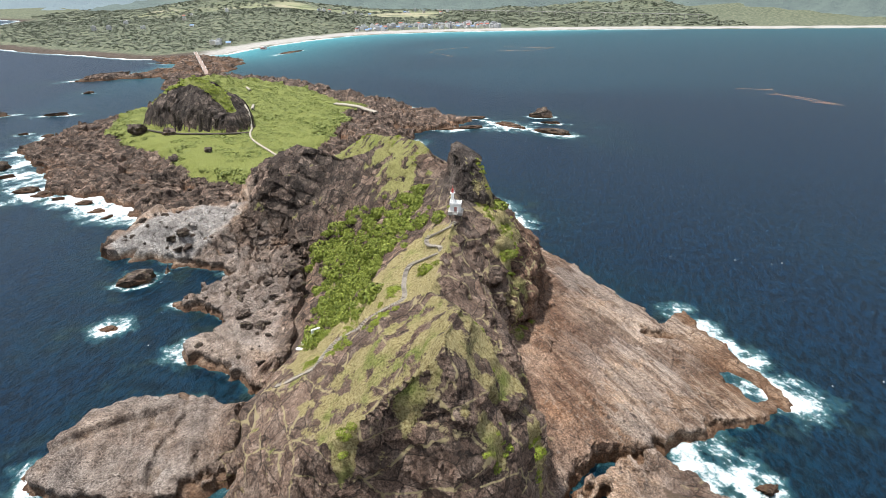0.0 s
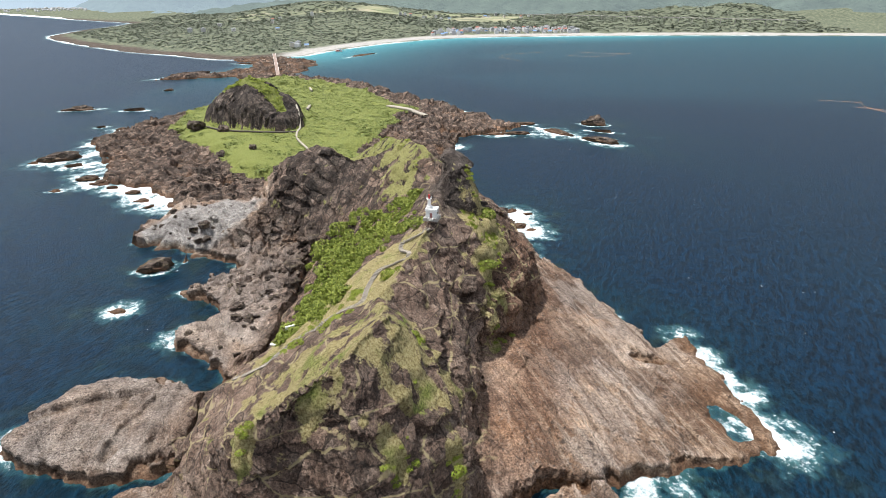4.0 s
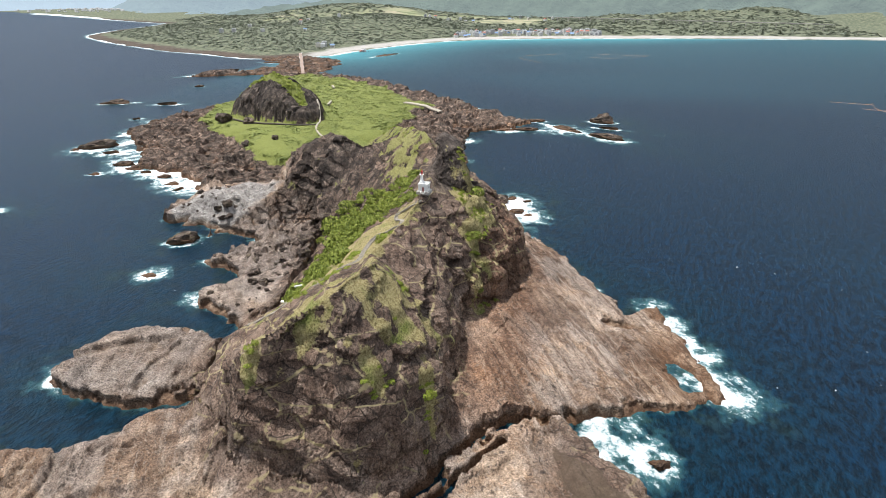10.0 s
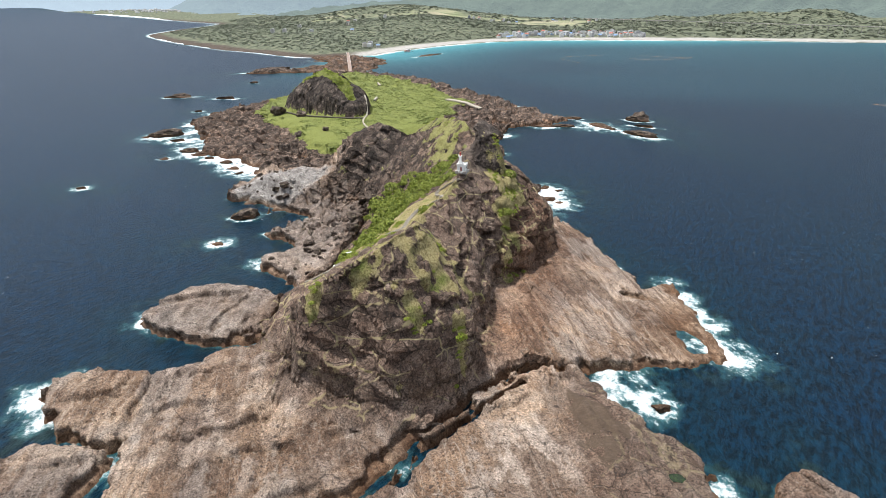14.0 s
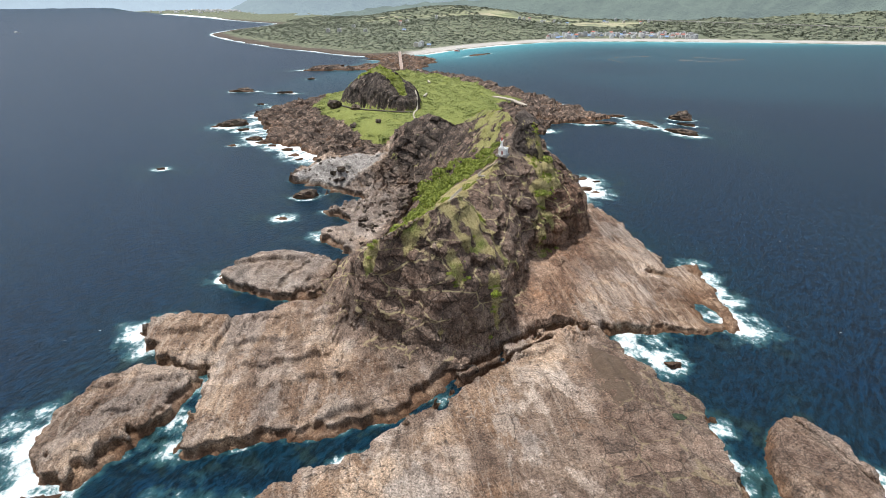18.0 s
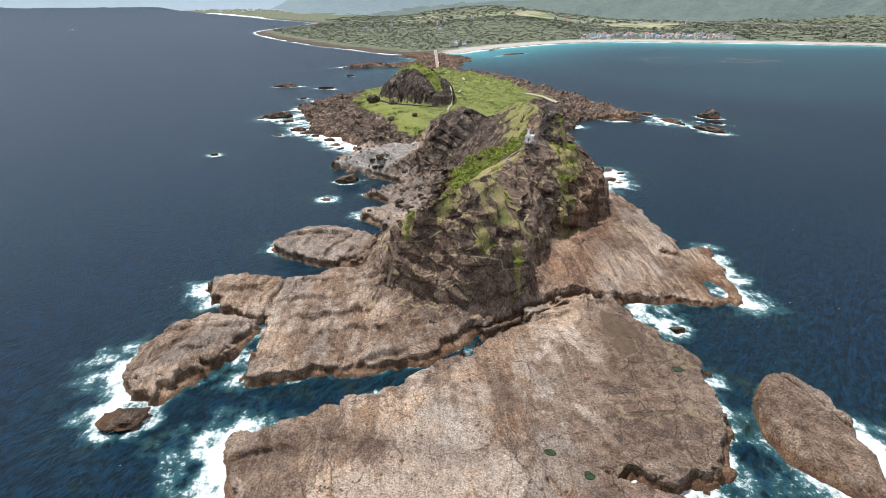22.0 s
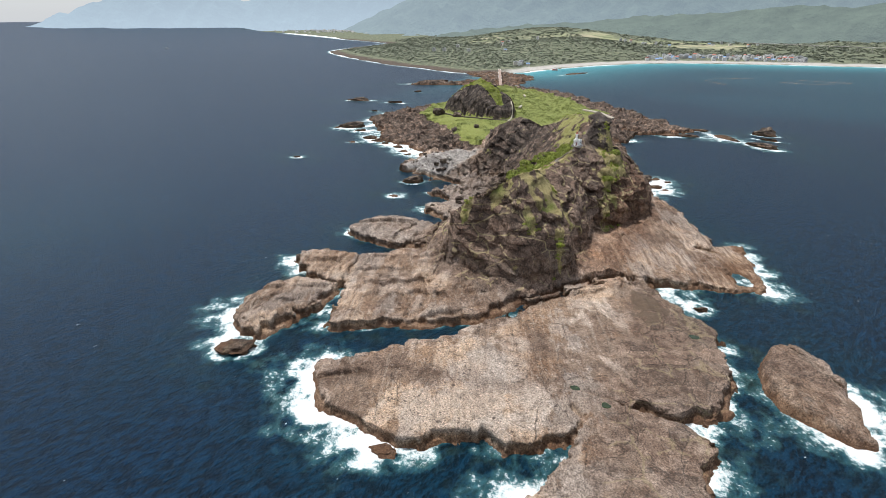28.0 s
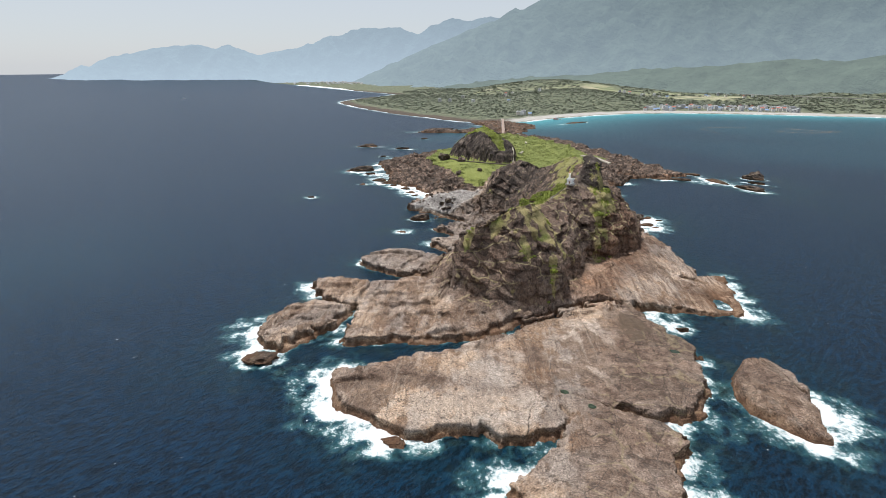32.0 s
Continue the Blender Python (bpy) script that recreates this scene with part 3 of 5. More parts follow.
    col = mix(nt, calc(nt, "MULTIPLY", jm, 0.8), col, (0.05, 0.037, 0.030))
    # wet, weed-stained band just over the water
    zsep = nt.nodes.new("ShaderNodeSeparateXYZ")
    nt.links.new(pos, zsep.inputs[0])
    zz = calc(nt, "ADD", zsep.outputs[2], calc(nt, "MULTIPLY", calc(nt, "SUBTRACT", mott, 0.5), 5.0))
    wet = ramp(nt, calc(nt, "MULTIPLY", zz, 0.19, True), [(0.08, (1, 1, 1)), (0.48, (0, 0, 0))])
    fringe = ramp(nt, calc(nt, "MULTIPLY", zz, 0.19, True), [(0.40, (1, 1, 1)), (0.78, (0, 0, 0))])
    col = mix(nt, calc(nt, "MULTIPLY", fringe, 0.45), col, mix(nt, 1.0, col, (0.95, 0.72, 0.46), "MULTIPLY"))
    col = mix(nt, calc(nt, "MULTIPLY", wet, 0.80), col, ramp(nt, fine, [(0.35, (0.045, 0.023, 0.014)), (0.52, (0.145, 0.074, 0.040)), (0.68, (0.26, 0.155, 0.082))]))
    stain = mask(nt, calc(nt, "ADD", attr(nt, "stain"), calc(nt, "MULTIPLY", calc(nt, "SUBTRACT", mott, 0.5), 2.0)), 0.46, 0.50)
    col = mix(nt, calc(nt, "MULTIPLY", stain, 0.8), col, mix(nt, mott, (0.070, 0.048, 0.032), (0.15, 0.108, 0.075)))
    # grass
    gfine = noise_tex(nt, pos, 1.7, 7, 0.75)
    gbroad = noise_tex(nt, pos, 0.10, 4)
    green = ramp(nt, gfine, [(0.36, (0.05, 0.065, 0.013)), (0.47, (0.150, 0.178, 0.038)), (0.6, (0.29, 0.30, 0.090))])
    straw = ramp(nt, gfine, [(0.36, (0.11, 0.082, 0.034)), (0.47, (0.29, 0.235, 0.102)), (0.6, (0.47, 0.41, 0.21))])
    gcol = mix(nt, calc(nt, "MULTIPLY", mask(nt, gbroad, 0.30, 0.46), attr(nt, "dry")), green, straw)
    tuft = calc(nt, "ADD", calc(nt, "MULTIPLY", calc(nt, "SUBTRACT", mott, 0.5), 1.7), calc(nt, "MULTIPLY", calc(nt, "SUBTRACT", fine, 0.5), 0.9))
    gm = mask(nt, calc(nt, "ADD", attr(nt, "grass"), tuft), 0.46, 0.54)
    col = mix(nt, gm, col, gcol)
    nt.links.new(col, b.inputs["Base Color"])
    b.inputs["Roughness"].default_value = 0.85
    b.inputs["Specular IOR Level"].default_value = 0.25
    hsum = calc(nt, "ADD", calc(nt, "MULTIPLY", fine, 0.6), calc(nt, "ADD", calc(nt, "MULTIPLY", beds, calc(nt, "MULTIPLY", bedk, 0.35)), calc(nt, "MULTIPLY", grain, 0.15)))
    hsum = calc(nt, "SUBTRACT", hsum, calc(nt, "ADD", calc(nt, "MULTIPLY", jm, 0.2), calc(nt, "MULTIPLY", calc(nt, "MULTIPLY", cm, tone), 0.12)))
    bump(nt, b, hsum, 1.0, 1.7)
    return m


ROCK = rock_material("weathered_rock")


def sea_material():
    m, nt, b = material("sea_water")
    pos = position(nt)
    d = attr(nt, "shore")           # metres from land
    f = attr(nt, "foam")
    soft = noise_tex(nt, pos, 0.011, 4)
    w1 = noise_tex(nt, position(nt, (1, 0.36, 1), radians(-16)), 0.46, 4, 0.66)
    w2 = noise_tex(nt, position(nt, (1, 0.4, 1), radians(8)), 1.1, 5, 0.75)
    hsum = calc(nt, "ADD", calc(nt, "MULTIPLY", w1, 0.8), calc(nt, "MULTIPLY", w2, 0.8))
    # ripple light and dark put into the base colour, following the wave height
    crest_light = mask(nt, calc(nt, "MULTIPLY", hsum, 0.625), 0.46, 0.55)
    deep = mix(nt, crest_light, mix(nt, soft, (0.0001, 0.0016, 0.0046), (0.0001, 0.0022, 0.0064)), mix(nt, soft, (0.0008, 0.0175, 0.0430), (0.0012, 0.0215, 0.0550)))
    near = calc(nt, "ADD", d, calc(nt, "MULTIPLY", calc(nt, "SUBTRACT", noise_tex(nt, pos, 0.05, 5), 0.5), 60))
    shallow = ramp(nt, calc(nt, "MULTIPLY", near, 1 / 46, True), [(0.0, (1, 1, 1)), (0.5, (0.35, 0.35, 0.35)), (1.0, (0, 0, 0))])
    col = mix(nt, calc(nt, "MULTIPLY", shallow, 0.42), deep, mix(nt, crest_light, (0.001, 0.012, 0.015), (0.004, 0.031, 0.036)))
    # drowned rocks show brownish green
    reef = calc(nt, "MULTIPLY", mask(nt, noise_tex(nt, pos, 0.085, 5, 0.6), 0.54, 0.60), mask(nt, calc(nt, "MULTIPLY", near, 1 / 46, True), 0.42, 0.08, 0.75))
    col = mix(nt, calc(nt, "MULTIPLY", reef, 0.8), col, mix(nt, crest_light, (0.007, 0.015, 0.009), (0.022, 0.036, 0.020)))
    # turquoise shallows, and far-water sheen put into the base colour
    col = mix(nt, attr(nt, "lagoon_sheen"), col, (0.055, 0.30, 0.34))
    lace = noise_tex(nt, pos, 0.6, 8, 0.78)
    strand = noise_tex(nt, position(nt, (1, 0.4, 1), radians(35)), 0.42, 5, 0.7)
    lump = noise_tex(nt, pos, 0.13, 5, 0.6)
    gate = calc(nt, "MULTIPLY", f, 5.0, True)
    wob = calc(nt, "MULTIPLY", calc(nt, "SUBTRACT", lump, 0.5), calc(nt, "MULTIPLY", gate, 0.9))
    milky = calc(nt, "ADD", calc(nt, "ADD", f, wob), calc(nt, "MULTIPLY", calc(nt, "SUBTRACT", strand, 0.5), calc(nt, "MULTIPLY", gate, 0.5)))
    col = mix(nt, ramp(nt, milky, [(0.16, (0, 0, 0)), (0.38, (0.28, 0.28, 0.28)), (0.62, (0.9, 0.9, 0.9))]), col, mix(nt, strand, (0.03, 0.16, 0.17), (0.16, 0.38, 0.39)))
    white = calc(nt, "ADD", calc(nt, "ADD", f, wob), calc(nt, "ADD", calc(nt, "MULTIPLY", calc(nt, "SUBTRACT", lace, 0.5), 1.4), calc(nt, "MULTIPLY", calc(nt, "SUBTRACT", strand, 0.5), 0.7)))
    wm = ramp(nt, white, [(0.42, (0, 0, 0)), (0.52, (0.45, 0.45, 0.45)), (0.72, (1, 1, 1))])
    cap = noise_tex(nt, position(nt, (1, 0.45, 1), radians(-16)), 0.30, 3, 0.75)
    gust = noise_tex(nt, pos, 0.012, 3)
    capm = mask(nt, calc(nt, "ADD", cap, calc(nt, "MULTIPLY", gust, 0.12)), 0.775, 0.80)
    wall = calc(nt, "MAXIMUM", wm, calc(nt, "MULTIPLY", capm, 0.8))
    col = mix(nt, wall, col, (0.80, 0.82, 0.83))
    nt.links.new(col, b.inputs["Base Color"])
    nt.links.new(calc(nt, "ADD", calc(nt, "MULTIPLY", wall, 0.3), 0.36), b.inputs["Roughness"])
    b.inputs["IOR"].default_value = 1.33
    b.inputs["Specular IOR Level"].default_value = 0.50
    b.inputs["Specular Tint"].default_value = (0.30, 0.62, 1.0, 1)
    bump(nt, b, hsum, 1.0, 1.2)
    return m


SEA = sea_material()


# ---------------------------------------------------------------- mesh helpers
def mesh_from(name, verts, faces, mat=None, smooth=False):
    me = bpy.data.meshes.new(name)
    verts, faces = np.asarray(verts, np.float32), np.asarray(faces, np.int32)
    n = faces.shape[1]
    me.vertices.add(len(verts))
    me.vertices.foreach_set("co", verts.ravel())
    me.loops.add(faces.size)
    me.loops.foreach_set("vertex_index", faces.ravel())
    me.polygons.add(len(faces))
    me.polygons.foreach_set("loop_start", np.arange(0, faces.size, n, dtype=np.int32))
    me.update(calc_edges=True)
    me.validate()
    if smooth:
        me.polygons.foreach_set("use_smooth", np.ones(len(me.polygons), bool))
    if mat:
        me.materials.append(mat)
    return me


def add_attr(me, name, values):
    a = me.attributes.new(name, "FLOAT", "POINT")
    a.data.foreach_set("value", np.asarray(values, np.float32))


def axis(*pieces):
    """Grid lines: pieces of (from, to, spacing)."""
    out = []
    for a, b, s in pieces:
        out.append(np.linspace(a, b, max(2, int(round((b - a) / s)) + 1))[:-1])
    return np.concatenate(out + [[pieces[-1][1]]])


def sheet(xs, ys):
    gx, gy = np.meshgrid(xs, ys)
    nx, ny = len(xs), len(ys)
    i = np.arange(nx * ny).reshape(ny, nx)
    faces = np.stack([i[:-1, :-1], i[:-1, 1:], i[1:, 1:], i[1:, :-1]], -1).reshape(-1, 4)
    return gx.ravel(), gy.ravel(), faces


def keep(verts, faces, good, extra=()):
    faces = faces[good]
    used = np.unique(faces)
    remap = np.full(len(verts), -1, np.int64)
    remap[used] = np.arange(len(used))
    return verts[used], remap[faces], [e[used] for e in extra]


# ---------------------------------------------------------------- island
xs = axis((-530, -420, 3.5), (-420, -130, 1.8), (-130, 122, 0.62), (122, 150, 3))
ys = axis((-75, 285, 0.62), (285, 560, 1.6), (560, 1115, 3.0))
gx, gy, gf = sheet(xs, ys)
rng = np.random.default_rng(3)
gx, gy = gx + rng.uniform(-0.19, 0.19, gx.shape), gy + rng.uniform(-0.19, 0.19, gy.shape)
gz, ggrass, gtone, gd = terrain(gx, gy)
gdry = sstep(330, 270, gy) * (1 - 0.55 * sstep(215, 235, gy))
WET = [(57, 110), (68, 106), (78, 94), (83, 78), (74, 68), (66, 75), (60, 69), (59, 90)]
gash = sstep(1.0, 0.7, np.hypot((gx + 138) / 38, (gy - 266) / 22) + 0.35 * fbm(gx, gy, 14, 3, 97))
gash = np.maximum(gash, 0.45 * sstep(-55, -75, gx) * sstep(100, 112, gy) * (gy < 250))
gbas = np.maximum(sstep(-4, 3, inside_dist(gx, gy, KNOLL_FOOT)), np.exp(-(((gx - 11) / 13) ** 2 + ((gy - 211) / 17) ** 2)) * 1.5)
gbas = np.clip(np.maximum(gbas, 0.6 * np.exp(-(((gx + 62) / 34) ** 2 + ((gy - 272) / 26) ** 2))) + 0.35 * sstep(215, 300, gy) * sstep(10, -20, gx), 0, 1)
gbed = np.maximum(0.35, sstep(18, 35, gx) * sstep(112, 130, gy) * sstep(280, 250, gy)) + 0.3 * sstep(-30, -50, gx) * sstep(110, 90, gy)
gstain = np.zeros(gx.shape)
grub = np.maximum(sstep(155, 185, gy) * sstep(10, -20, gx), sstep(255, 290, gy)) * (1 - np.clip(gash, 0, 1))
gred = sstep(20, 30, gx) * sstep(56, 42, gx) * sstep(105, 125, gy) * sstep(250, 215, gy)
near = (np.abs(gx - 70) < 40) & (np.abs(gy - 90) < 40)
gstain[near] = sstep(-3, 5, inside_dist(gx[near], gy[near], WET)) * (0.44 + 0.5 * sstep(88, 96, gy[near]))
verts = np.stack([gx, gy, gz], 1)
good = (gd[gf] > -9).any(1)
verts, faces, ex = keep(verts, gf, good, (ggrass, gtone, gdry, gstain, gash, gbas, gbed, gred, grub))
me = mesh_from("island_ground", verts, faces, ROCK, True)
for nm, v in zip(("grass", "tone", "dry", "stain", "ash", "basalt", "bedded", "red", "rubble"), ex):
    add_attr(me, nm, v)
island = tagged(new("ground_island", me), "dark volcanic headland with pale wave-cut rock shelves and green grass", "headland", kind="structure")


def pn3(x, y, z, seed=0):
    """Gradient-like noise in three dimensions, about -1 to 1."""
    xi, yi, zi = np.floor(x), np.floor(y), np.floor(z)
    fx, fy, fz = x - xi, y - yi, z - zi
    u, v, w = (f * f * (3 - 2 * f) for f in (fx, fy, fz))
    out = 0.0
    for a, wa in ((0, 1 - u), (1, u)):
        for b, wb in ((0, 1 - v), (1, v)):
            for c, wc in ((0, 1 - w), (1, w)):
                out = out + wa * wb * wc * (h2(xi + a + 57 * (zi + c), yi + b + 113 * (zi + c), seed) * 2 - 1)
    return out


def cells3(x, y, z, size, seed):
    """Blocks in three dimensions: two nearest distances, a random number and a lean for each block."""
    x, y, z = x / size, y / size, z / size
    xi, yi, zi = np.floor(x), np.floor(y), np.floor(z)
    f1, f2, rid, lean = np.full(x.shape, 9.0), np.full(x.shape, 9.0), np.zeros(x.shape), np.zeros(x.shape)
    for a in (-1, 0, 1):
        for b in (-1, 0, 1):
            for c in (-1, 0, 1):
                i, j = xi + a + 57 * (zi + c), yi + b + 113 * (zi + c)
                dx, dy, dz = x - xi - a - h2(i, j, seed), y - yi - b - h2(i, j, seed + 1), z - zi - c - h2(i, j, seed + 2)
                d = np.sqrt(dx * dx + dy * dy + dz * dz)
                near = d < f1
                f2 = np.where(near, f1, np.minimum(f2, d))
                f1 = np.where(near, d, f1)
                r = h2(i, j, seed + 3)
                rid = np.where(near, r, rid)
                lean = np.where(near, dx * np.sin(r * 61) + dy * np.cos(r * 47) + dz * np.sin(r * 83), lean)
    return f1, f2, rid, lean


def break_up(me):
    bm = bmesh.new()
    bm.from_mesh(me)
    for limit in (1.7, 1.5):
        long_edges = [e for e in bm.edges if max(e.verts[0].co.z, e.verts[1].co.z) > 2.0 and e.verts[0].co.y < 290 and e.verts[0].co.x > -135 and e.calc_length() > limit]
        bmesh.ops.subdivide_edges(bm, edges=long_edges, cuts=1, use_grid_fill=True)
    bmesh.ops.triangulate(bm, faces=[f for f in bm.faces if len(f.verts) > 4])
    bm.normal_update()
    bm.to_mesh(me)
    bm.free()
    n = len(me.vertices)
    co, no, gr = np.empty(n * 3, np.float32), np.empty(n * 3, np.float32), np.empty(n, np.float32)
    me.vertices.foreach_get("co", co)
    me.vertices.foreach_get("normal", no)
    me.attributes["grass"].data.foreach_get("value", gr)
    co, no = co.reshape(-1, 3).astype(float), no.reshape(-1, 3).astype(float)
    x, y, z = co.T
    steep = (1 + 0.8 * sstep(6, 16, x) * sstep(100, 120, y)) * sstep(0.92, 0.6, np.abs(no[:, 2])) * sstep(6.5, 11, z) * (1 - 0.5 * np.clip(gr, 0, 1))
    dip = z + 0.30 * x - 0.18 * y
    bed = (dip + 2.2 * pn3(x / 11, y / 11, z / 11, 7)) / 6.5
    saw = bed - np.floor(bed)
    push = 1.1 * ((1 - saw) ** 1.6 - 0.4) * (0.65 + 0.6 * pn3(x / 14, y / 14, z / 14, 8))
    push = push + 1.2 * pn3(x / 17, y / 17, z / 17, 9) + 0.16 * pn3(x / 2.3, y / 2.3, dip / 1.3, 10) + 0.14 * pn3(x / 1.1, y / 1.1, dip / 0.7, 11)
    for size, amp, seed in ((19.0, 1.5, 900), (8.0, 0.45, 920), (3.0, 0.16, 940)):
        f1, f2, rid, lean = cells3(x + 0.15 * size * pn3(x / size, y / size, z / size, seed + 7), y, dip * 1.6, size, seed)
        push = push + amp * (rid - 0.5 + 0.75 * lean) - 0.5 * amp * np.exp(-((f2 - f1) / 0.06) ** 2)
    wall = sstep(0.85, 0.5, np.abs(no[:, 2])) * sstep(0.2, 0.8, z) * sstep(7.5, 6.0, z)
    notch = -0.9 * np.exp(-((z - 1.9 - 0.8 * pn3(x / 9, y / 9, z, 17)) / 1.1) ** 2) + 0.5 * pn3(x / 3, y / 3, z / 1.2, 18) + 0.35 * pn3(x / 1.2, y / 1.2, z / 0.6, 19)
    no[:, 2] *= 0.3
    co += no * (push * steep + notch * wall)[:, None]
    me.vertices.foreach_set("co", co.astype(np.float32).ravel())
    # broken rock keeps its facets, grass and bare slabs are smooth
    tn, first, loop = np.empty(n, np.float32), np.empty(len(me.polygons), np.int32), np.empty(len(me.loops), np.int32)
    me.attributes["tone"].data.foreach_get("value", tn)
    me.polygons.foreach_get("loop_start", first)
    me.loops.foreach_get("vertex_index", loop)
    me.polygons.foreach_set("use_smooth", ((tn > 0.72) | (gr > 0.6))[loop[first]])
    me.update()


break_up(me)


def height(x, y):
    return terrain(np.atleast_1d(np.asarray(x, float)), np.atleast_1d(np.asarray(y, float)))[0]


# ---------------------------------------------------------------- sea
FOAM = [(-32, -12, 16, 1.0), (-18, -28, 15, 1.0), (4, -31, 13, 1.0), (22, -28, 9, .7), (40, -16, 7, .4), (84, 21, 9, .9), (97, 22, 7, .9), (60, -10, 7, .5),
        (56, -36, 13, 1.0), (110, -14, 13, .9), (108, 5, 9, .8), (107, 48, 5, .6), (104, 75, 4, .55), (-94, 8, 13, 1.0), (-78, -9, 11, .9), (-60, 28, 5, .8),
        (-56, 17, 6, .7), (-75, 51, 6, .7), (-114, 66, 10, .9), (-112, 78, 6, .6), (-2, 31, 5, .8), (-22, 8, 4, .5), (-115, 115, 8, .8), (-76, 92, 4, .4),
        (116, 152, 11, .9), (111, 172, 9, .9), (105, 192, 8, .8), (99, 208, 7, .8), (101, 157, 5, .9), (78, 118, 11, .9), (88, 112, 7, .5), (148, 62, 15, 1.0),
        (144, 42, 12, 1.0), (130, 40, 7, .8), (118, 52, 5, .5), (42, 272, 8, .6), (36, 300, 16, .9), (60, 250, 3, .4), (76, 218, 4, .5), (-10, 420, 9, .6),
        (-22, 480, 12, .7), (10, 528, 14, .7), (-99, 178, 8, .8), (-114, 210, 5, .5), (-170, 256, 4, .4), (-182, 318, 16, 1.0), (-202, 328, 18, 1.0),
        (-230, 344, 17, 1.0), (-262, 352, 16, .9), (-300, 388, 16, .85), (-330, 394, 20, .7), (-340, 440, 16, .7), (-350, 500, 14, .6), (-330, 560, 12, .6), (-120, 755, 10, .6),
        (-60, 700, 12, .6), (-200, 822, 10, .6), (-221, 282, 8, .9), (-280, 252, 8, .7), (-132, 194, 8, .8), (150, 533, 8, .7), (26, 322, 16, 1.0), (60, 538, 22, .7), (104, 508, 16, .7)]
FOAM += [(-36, 628, 9, .8), (-62, 676, 8, .8), (-92, 694, 8, .7), (-120, 716, 8, .8), (-150, 748, 8, .7), (-185, 792, 9, .8), (-240, 830, 9, .7), (6, 580, 8, .8), (100, 84, 6, .75), (104, 66, 6, .7), (106, 56, 6, .75), (107, 40, 6, .75), (107, 28, 6, .7), (116, 30, 9, .6), (124, 40, 9, .8), (112, 60, 6, .45), (120, 150, 12, .8), (108, 182, 8, .7),
         (101, 157, 6, .7), (72, 122, 9, .9), (-150, 240, 6, .5), (-285, 372, 14, .9), (-318, 420, 14, .8), (-345, 470, 14, .8), (-100, 6, 16, .8), (-72, 46, 6, .8), (-58, 30, 5, .8), (-104, 60, 8, .9)]
ROCKS = [(-456, 585, 20, 6, 5, .5), (-394, 591, 16, 5, 3.2, .35), (-330, 400, 17, 8, 5.5, .5), (-276, 331, 5, 3.5, 1.6, .3), (-280, 252, 5, 3.5, 1.8, .4), (-140, 232, 9, 6, 4.5, .5),
         (-132, 193, 5, 3, 1.2, .2), (-487, 848, 46, 8, 5, 1.0), (-433, 718, 7, 4, 2.6, .2), (-455, 998, 26, 8, 3, 0), (-375, 510, 6, 4, 2, .4), (-350, 504, 6, 4, 2, .1),
         (-343, 389, 5, 3, 1.6, .3), (-306, 386, 9, 4.5, 2.4, .5), (-272, 356, 9, 5, 3, .2)]
ROCKS += [(-256, 349, 8, 5, 3, .4), (-242, 342, 6, 4, 2, .1), (-222, 334, 6, 4, 2, 0), (-206, 321, 6, 4, 1.8, .4), (-195, 311, 5, 3, 1.6, 1), (19, 325, 9, 6, 4, .4), (28, 334, 5, 3, 1.6, 1),
          (38, 330, 4, 3, 1.4, .2), (32, 309, 6, 3.5, 2, .2), (40, 306, 4, 2.5, 1, .5), (88, 113, 4, 3, 2.2, .3)]
ROCKS += [(-72, -13, 9, 7, 2.6, .5), (14, -32, 6, 4, 1.6, .2), (62, 545, 24, 4.5, 3, -.72), (98, 514, 19, 6, 4, -.6), (100, 582, 14, 9, 8.5, .1), (104, 552, 13, 3.5, 2.6, -.3),
          (24, 533, 15, 4, 2.4, .1), (6, 530, 12, 5, 2, .3), (-293, 1150, 45, 6, 2.5, 1.15), (30, 574, 14, 4, 2.2, .1)]
ISLET = [(114, 82), (117, 89), (125, 93), (135, 85), (141, 72), (147, 42), (141, 40), (133, 43), (121, 49), (115, 58), (113, 70)]
COAST = [(-4300, 3500), (-3500, 3000), (-2840, 2640), (-2380, 2535), (-2043, 2405), (-1844, 2295), (-1619, 2195), (-1440, 2110), (-1390, 1960), (-1355, 1740), (-1318, 1600), (-1285, 1520),
         (-1225, 1450), (-1079, 1335), (-905, 1225), (-775, 1150), (-665, 1108), (-540, 1048), (-483, 1052), (-445, 1100), (-400, 1128),
         (-375, 1240), (-312, 1380), (-230, 1505), (-150, 1572), (5, 1624), (142, 1657), (370, 1700), (640, 1720), (900, 1730), (2600, 1800)]
MAIN = COAST + [(4000, 2400), (4000, 4800), (-4600, 4800)]

xs = axis((-4700, -2500, 150), (-2500, -1400, 30), (-1400, -460, 12), (-460, 190, 2.0), (190, 700, 14), (700, 4700, 160))
ys = axis((-4700, -400, 160), (-400, -110, 12), (-110, 620, 2.0), (620, 900, 4), (900, 1800, 9), (1800, 2700, 25), (2700, 4700, 120))
gx, gy, gf = sheet(xs, ys)
close = (gx > -560) & (gx < 220) & (gy > -180) & (gy < 1140)
sd = np.full(gx.shape, 400.0)
sd[close] = -shore(gx[close], gy[close])
sd = np.minimum(sd, -inside_dist(gx, gy, ISLET))
ring = np.zeros(gx.shape)
warp = 3.2 * fbm(gx, gy, 8, 3, 98)
